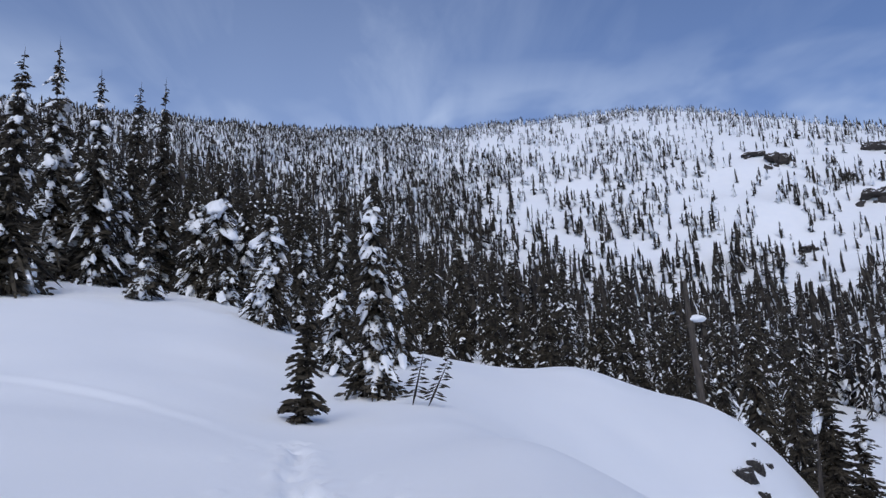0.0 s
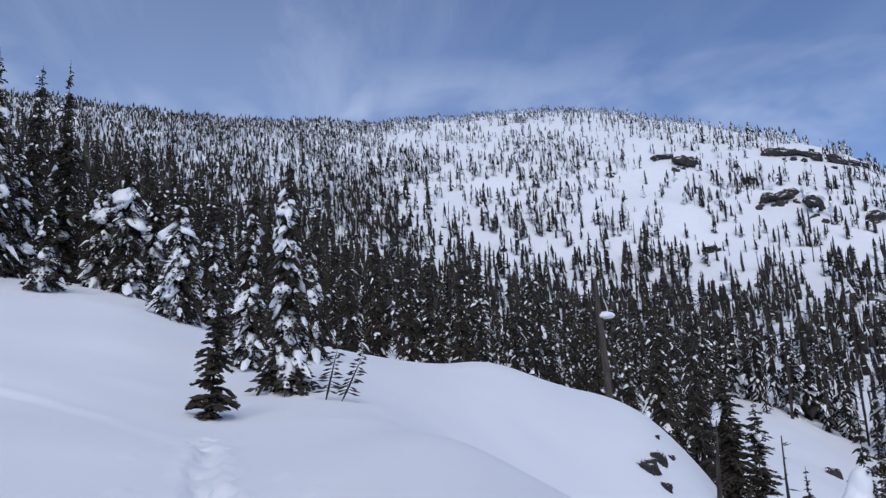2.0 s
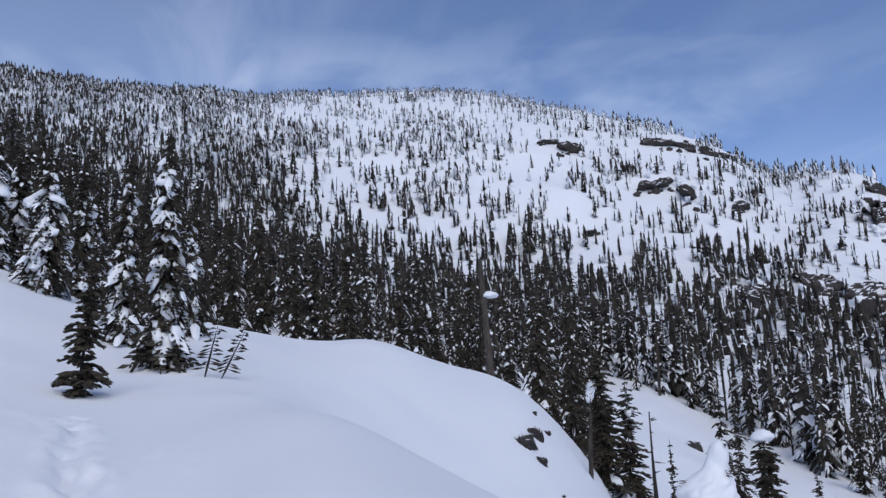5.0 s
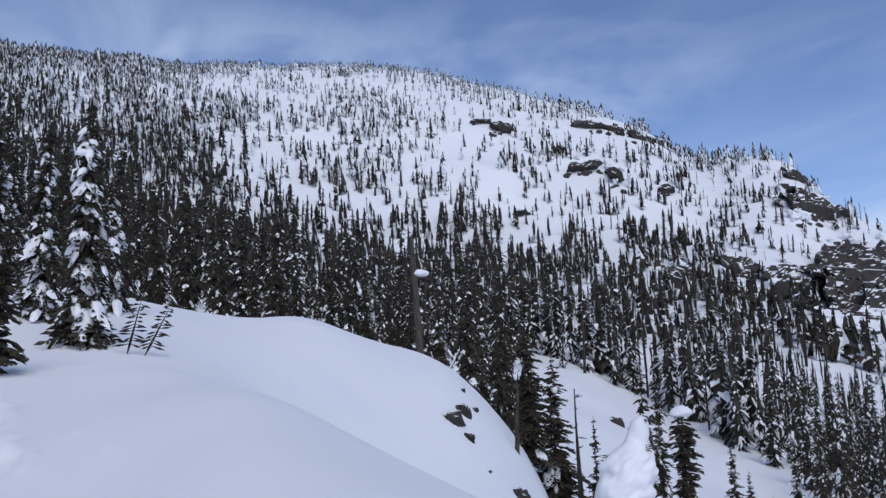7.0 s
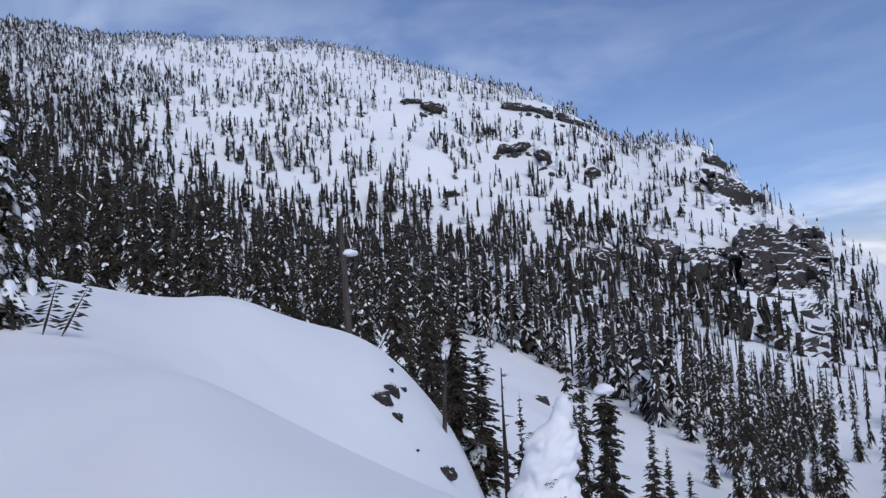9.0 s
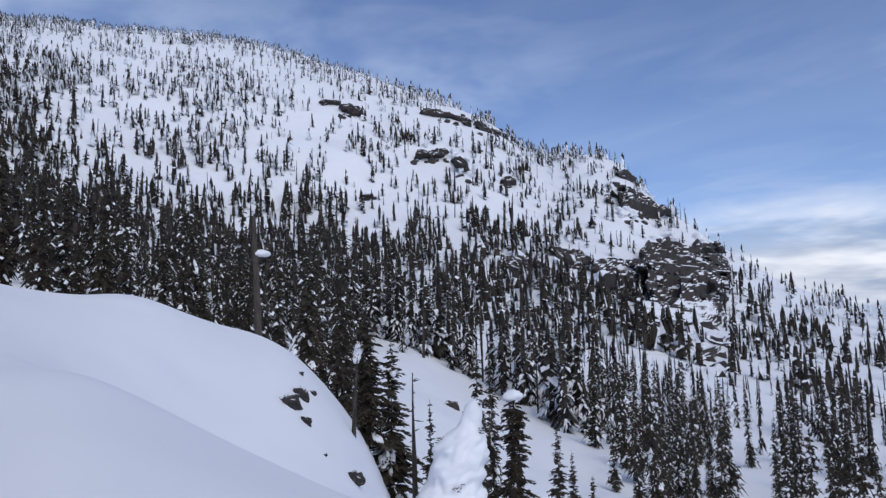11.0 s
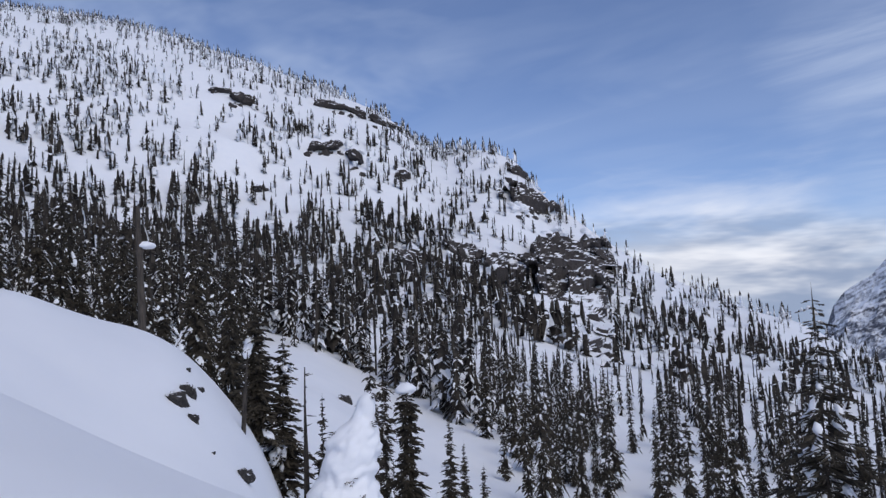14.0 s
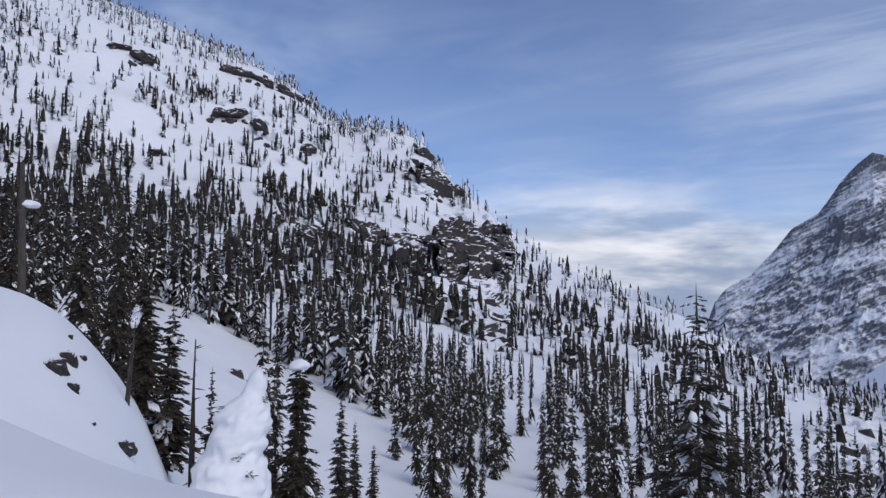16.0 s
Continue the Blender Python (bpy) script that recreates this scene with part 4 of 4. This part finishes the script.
SNOW_BITS = [mesh_from("snow_patch", lump_arrays(random.Random(70 + k), (1, 1, 1), 1.2), FINE[1], [TREE_SNOW], smooth=True) for k in range(6)]
CLEAR = []
for label, az0, el0, w, hh, slant, kind_ in FACES:
    rng = random.Random(int(az0 * 31 + el0 * 7))
    c = spot(az0, el0)
    dist = math.hypot(c.x, c.y)
    t = thing("rock_face", c, label, "cliff" if w * hh > 5 else "rock", "rock faces of the hillside")
    CLEAR.append((az0, el0, w, hh))
    deg = dist * radians(1.0)
    rock_wall(c, az0, w, hh, slant * deg, int(az0 * 31 + el0 * 7) % 997, t)
    for k in range(int(kind_ * 0.22) + 1):  # loose blocks and pillows of snow
        u, v = rng.uniform(-0.5, 0.5), rng.choice((-0.5, -0.4, rng.uniform(-0.5, 0.45)))
        p = spot(az0 + u * w, el0 + v * hh + slant * u) - c
        size = rng.uniform(0.7, 1.9)
        away = rng.uniform(0.0, 0.8)
        ob = new("rock", BLOCKS[rng.randrange(8)])
        ob.parent = t
        ob.matrix_basis = pose(p.x - away * math.sin(radians(az0)), p.y - away * math.cos(radians(az0)), p.z, rng.gauss(0, 8), rng.gauss(0, 14), -az0 + rng.gauss(0, 25)) @ Matrix.Diagonal((size * rng.uniform(0.8, 1.3), size, size * rng.uniform(0.6, 1.1), 1))
        if min(w, hh) > 1.2:
            s_ = rng.uniform(0.7, 1.6) * rng.choice((1, 1, 1.5))
            u, v = rng.uniform(-0.42, 0.42), rng.uniform(-0.36, 0.5)
            p = spot(az0 + u * w, el0 + v * hh + slant * u) - c
            away = rng.uniform(2.6, 4.4)
            ob = new("snow_patch", SNOW_BITS[rng.randrange(6)])
            ob.parent = t
            ob.matrix_basis = pose(p.x - away * math.sin(radians(az0)), p.y - away * math.cos(radians(az0)), p.z, 0, rng.gauss(0, 18), -az0 + rng.gauss(0, 20)) @ Matrix.Diagonal((s_ * rng.uniform(0.8, 1.9), s_ * 1.2, s_ * rng.uniform(0.5, 1.2), 1))


def boulder(az, r, sink, size, seed, label):
    rng = random.Random(seed)
    p = on_ground(az, r)
    me = block_mesh(900 + seed, 0.9, ROCK_NEAR)
    bm = bmesh.new()
    bm.from_mesh(me)
    bmesh.ops.subdivide_edges(bm, edges=bm.edges, cuts=3, use_grid_fill=True)
    o = Vector((seed * 3.1, seed * 1.7, 0))
    for v in bm.verts:
        v.co *= 1 + 0.22 * noise.noise(v.co * 1.6 + o) + 0.12 * noise.noise(v.co * 4.0 + o)
    bm.to_mesh(me)
    bm.free()
    ob = new("boulder", me)
    ob.matrix_basis = pose(p.x, p.y, p.z - sink, 8, -6, seed * 37) @ Matrix.Diagonal((*size, 1))
    return tagged(ob, label, "boulder", "boulders on the knoll")


for az, el, size, seed in ((19.9, -3.6, 0.38, 1), (20.5, -2.8, 0.32, 2), (20.8, -3.1, 0.27, 3), (21.0, -5.0, 0.20, 4), (24.3, -9.0, 0.30, 5), (21.5, -3.0, 0.14, 6), (20.7, -1.6, 0.12, 7), (22.3, -7.2, 0.07, 8)):
    p = spot(az, el, 15.0)
    boulder(az, math.hypot(p.x, p.y), -0.10 * size, (size * 0.75, size * 0.62, size * 0.7), seed, "dark lichened boulder poking out of the snow")
p = spot(31.3, -4.1, 40.0)
boulder(31.3, math.hypot(p.x, p.y), 0.1, (0.7, 0.6, 1.0), 9, "dark upright boulder in open snow")


# ------------------------------------------------------------------ forest
def dense_limit(az):
    return float(np.interp(az, [-6, 0, 8, 15, 22, 30, 36, 42, 46, 50, 54, 58, 62, 70], [30, 19.5, 17.6, 14.0, 10.8, 9.6, 8.6, 4.0, 1.5, -1.5, -4.0, -5.8, -7.5, -12.0]))


def wanted(az, r, clump, el):
    """Trees to the square metre."""
    if az < 26 and r < np.interp(az, [-40, -12, -5, 20, 26], [34, 35, 40, 40, 36]):
        return 0.0
    if az >= 26 and r < 44:
        return 0.0
    if 25.2 < az < 47 and r < 118 and el < np.interp(az, [25.6, 28, 30.3, 32.5, 36.7, 40.3, 42.3, 46.4], [0.3, -0.25, -1.35, -2.4, -4.6, -6.9, -8.1, -10.2]):
        return 0.0006 if az < 40.5 else 0.02
    for a, e, w, h_ in CLEAR:
        if abs(az - a) < 0.55 * w and e - 0.62 * h_ < el < e + 0.5 * h_:
            return 0.002
    lim = dense_limit(az)
    dense = (0.088 if r < 130 else ((0.06 if az > 8 else 0.085) if r < 260 else (0.045 if az > 6 else 0.09))) * float(np.interp(az, [18, 27, 36, 44, 52], [1.0, 1.0, 1.0, 0.9, 0.56]))
    thin = 0.029 * (0.2 + 1.7 * max(clump, 0) ** 2) * (1.0 + 0.8 * (1 - min(abs(el - lim) / 8, 1)))
    if az > 60 and r < 170:
        thin *= 0.35
    if az > 44 and r < 130:
        thin *= 0.6
    if -4 < az < 26 and r < 62:
        dense *= 0.6
    f = min(max((lim - el) / 5.0 + 0.5, 0), 1)
    return dense * f * (0.2 + 1.2 * max(clump, 0)) + thin * (1 - f)


def heights(x, y):
    """The snow's height for arrays."""
    r, c = np.hypot(x, y), bearing_column(np.degrees(np.arctan2(x, y)))
    i = np.interp(r, RR, np.arange(len(RR)))
    i0, c0 = np.minimum(i.astype(int), len(RR) - 2), c.astype(int)
    fi, fc, c1 = i - i0, c - c0, (c0 + 1) % len(AZ)
    c0 = c0 % len(AZ)
    return (ZZ[i0, c0] * (1 - fi) + ZZ[i0 + 1, c0] * fi) * (1 - fc) + (ZZ[i0, c1] * (1 - fi) + ZZ[i0 + 1, c1] * fi) * fc


rng, draw = random.Random(4), np.random.RandomState(4)
TRIES = 110000
AREA = math.radians(116) * (700**2 - 30**2) / 2 / TRIES
t_az, t_r = draw.uniform(-36, 80, TRIES), np.sqrt(draw.uniform(30.0**2, 700.0**2, TRIES))
inside = t_r < 1.03 * cr[bearing_column(t_az).astype(int) % len(AZ)]
t_az, t_r = t_az[inside], t_r[inside]
t_x, t_y = t_r * np.sin(np.radians(t_az)), t_r * np.cos(np.radians(t_az))
t_z = heights(t_x, t_y)
t_el = np.degrees(np.arctan2(t_z - EYE[2], t_r))
t_clump = 0.5 + 0.6 * fractal(t_x / 16.0, t_y / 16.0, 3, 31)
t_u = draw.uniform(0, 1, len(t_az))
crest_el = np.degrees(np.arctan2(cz - EYE[2], cr))
spots = []
for az, r, x, y, z, el, clump, u in zip(*(a.tolist() for a in (t_az, t_r, t_x, t_y, t_z, t_el, t_clump, t_u))):
    if u < wanted(az, r, clump, el) * AREA:
        spots.append((r, az, x, y, z, el))
spots.sort()

closes = [fir_arrays(140 + i, 9.0, rng.uniform(0.46, 0.70), 2, (0.45, 0.65, 0.9)[i % 3], column=rng.uniform(0.34, 0.52), per=5, droop_by=2.3, twigs=4)[:3] for i in range(6)]
lights = [fir_arrays(160 + i, 9.0, rng.uniform(0.55, 0.82), 2, (0.4, 0.6, 0.8)[i % 3], column=rng.uniform(0.52, 0.74), per=5, droop_by=2.2, twigs=3, tiers=26, fat=1.3)[:3] for i in range(6)]
slims = [fir_arrays(180 + i, 9.0, rng.uniform(0.72, 0.98), 2, (0.5, 0.7, 0.9)[i % 3], column=rng.uniform(0.7, 0.95), per=4, droop_by=1.6, twigs=2, tiers=34, fat=1.25)[:3] for i in range(6)]
close_mesh = [tuple(tri_mesh(nm, q / 9.0, mt) for nm, q, mt in (("trunk", t, BARK), ("crown", l, NEEDLES), ("snow_load", w, TREE_SNOW))) for l, w, t in closes + lights + slims]
fars = [fir_arrays(200 + i, 1.0, rng.uniform(0.075, 0.11), 0, (0.4, 0.6, 0.8)[i % 3], per=6, column=rng.uniform(0.42, 0.62), droop_by=2.2, tiers=15)[:3] for i in range(12)]
tiny = [fir_arrays(400 + i, 1.0, rng.uniform(0.10, 0.15), -1, (0.3, 0.45, 0.6)[i % 3], per=3, column=rng.uniform(0.45, 0.75), droop_by=2.0)[:3] for i in range(12)]


def pole_arrays(seed):
    """A dead fir far off: a thin pole with a few stubs."""
    r_ = random.Random(seed)
    tri = taper([(-0.03, 0.016), (0.5, 0.012), (1.0, 0.003)], 3)
    for k in range(14):
        a, z, ln = r_.uniform(0, 6.28), r_.uniform(0.3, 0.95), r_.uniform(0.02, 0.06)
        c = np.array([0, 0, z])
        e = np.array([math.cos(a) * ln, math.sin(a) * ln, -0.02])
        tri.append((c + UP * 0.012, c - UP * 0.012, c + e))
    return np.zeros((0, 3, 3)), np.zeros((0, 3, 3)), np.array(tri)


poles = [pole_arrays(k) for k in range(4)]


def frosted(arrays, share, seed):
    """The same tree with a share of its boughs rimed white."""
    l, w, t = arrays
    pick = (np.random.RandomState(seed).uniform(0, 1, len(l)) < share) & (np.arange(len(l)) < len(l) - (53 if len(l) > 110 else 12))
    return l[~pick], np.concatenate([w, l[pick]]), t


rimed = [frosted(a, (0.45, 0.62, 0.8)[k % 3], k) for k, a in enumerate(tiny)]
whiter = [frosted(a, (0.20, 0.32, 0.45)[k % 3], k) for k, a in enumerate(fars)]
fars = [frosted(a, (0.18, 0.28, 0.40)[k % 3], k) for k, a in enumerate(fars)]
tiny = [frosted(a, (0.14, 0.25, 0.38)[k % 3], k) for k, a in enumerate(tiny)]


def tree_height(r, el, az):
    if r < 160:
        most = r * (math.tan(radians(float(np.interp(az, [-35, -12, 0, 10, 20, 28, 34, 40, 50, 60, 75], [20.5, 19.5, 17.5, 15.5, 11.0, 7.0, 4.0, 1.5, -2.2, -3.0, -6.0])))) - math.tan(radians(el)))
        return min(max(min(rng.uniform(6.0, 14.5), most * rng.uniform(0.7, 1.08)), 3.0), 13.5)
    if az < 47 and el < dense_limit(az) and r < 330:
        return rng.triangular(3.5, 12.5, 8.0)
    return 0.9 * rng.triangular(3.0, 13.0, 6.3) * (1.15 if el < dense_limit(az) else 0.92) * (0.8 if el > 18.5 else 1.0)


N_MID = 290
for n, (r, az, x, y, z, el) in enumerate(spots[:N_MID]):
    meshes = close_mesh[rng.randrange(6) + 6 * (n >= 24) + 6 * (n >= 90)]
    tall = tree_height(r, el, az)
    slim = float(np.interp(az, [38, 46], [1.0, 0.75]))
    m = pose(x, y, z - 0.1, rng.gauss(0, 1.6), rng.gauss(0, 1.6), rng.uniform(0, 360)) @ Matrix.Diagonal((tall * slim * rng.uniform(0.8, 1.2), tall * slim * rng.uniform(0.8, 1.2), tall, 1))
    t = tagged(new("fir_tree"), "slender dark fir with snow clumps in the forest", "tree", "firs of the near forest")
    t.matrix_basis = m
    for nm, me in zip(("trunk", "crown", "snow_load"), meshes):
        part(nm, me, t, kind="" if nm == "trunk" else "stuff")

tris, idx = [], []
for r, az, x, y, z, el in spots[N_MID:]:
    dead = rng.random() < (0.11 if az > 20 else 0.04)
    l, w, t = poles[rng.randrange(4)] if dead else (whiter if az > 30 else fars)[rng.randrange(12)] if r < 140 else (rimed if rng.random() < max((el - 11) / 9, 1.0 - (crest_el[int(bearing_column(az)) % len(AZ)] - el) / 3.5) else tiny)[rng.randrange(12)]
    tall = tree_height(r, el, az)
    a, wd = rng.uniform(0, 6.28), tall * rng.uniform(0.7, 1.4) * (1.6 if r > 160 else 1.15 if az < 40 else 0.85)
    rot = np.array([[math.cos(a) * wd, -math.sin(a) * wd, 0], [math.sin(a) * wd, math.cos(a) * wd, 0], [0, 0, tall]])
    lean_m = np.array([[1, 0, rng.gauss(0, 0.03)], [0, 1, rng.gauss(0, 0.03)], [0, 0, 1]])
    for tri, mi in ((l, 0), (w, 1), (t, 2)):
        if len(tri):
            tris.append((tri.reshape(-1, 3) @ (lean_m @ rot).T + np.array([x, y, z - 0.2])).reshape(-1, 3, 3))
            idx.append(np.full(len(tri), mi))
tri = np.concatenate(tris)
far_me = mesh_from("far_forest", tri.reshape(-1, 3), np.arange(len(tri) * 3).reshape(-1, 3), [NEEDLES_FAR, TREE_SNOW, BARK], np.concatenate(idx))
tagged(new("far_forest", far_me), "thousands of dark snow-laden firs on the hillside", "forest", kind="stuff")
print("trees", len(spots), "triangles", len(tri))

# unseen firs added behind the standpoint so that their shade lies on the drift
rng = random.Random(90)
for az, r in ((150, 9), (160, 12), (168, 8), (176, 11), (184, 8.5), (192, 12), (199, 9), (207, 11), (216, 9), (225, 12), (141, 13), (235, 10), (172, 15), (188, 15), (203, 16)):
    p = on_ground(az, r)
    tall = rng.uniform(9.0, 11.5)
    t = tagged(new("fir_tree"), "tall dark fir added out of view to shade the drift", "tree", "firs behind the lookout")
    t.matrix_basis = pose(p.x, p.y, p.z - 0.1, 0, 0, rng.uniform(0, 360)) @ Matrix.Diagonal((tall * 1.5, tall * 1.5, tall, 1))
    for nm, me in zip(("trunk", "crown", "snow_load"), close_mesh[12 + rng.randrange(6)]):
        part(nm, me, t, kind="" if nm == "trunk" else "stuff")
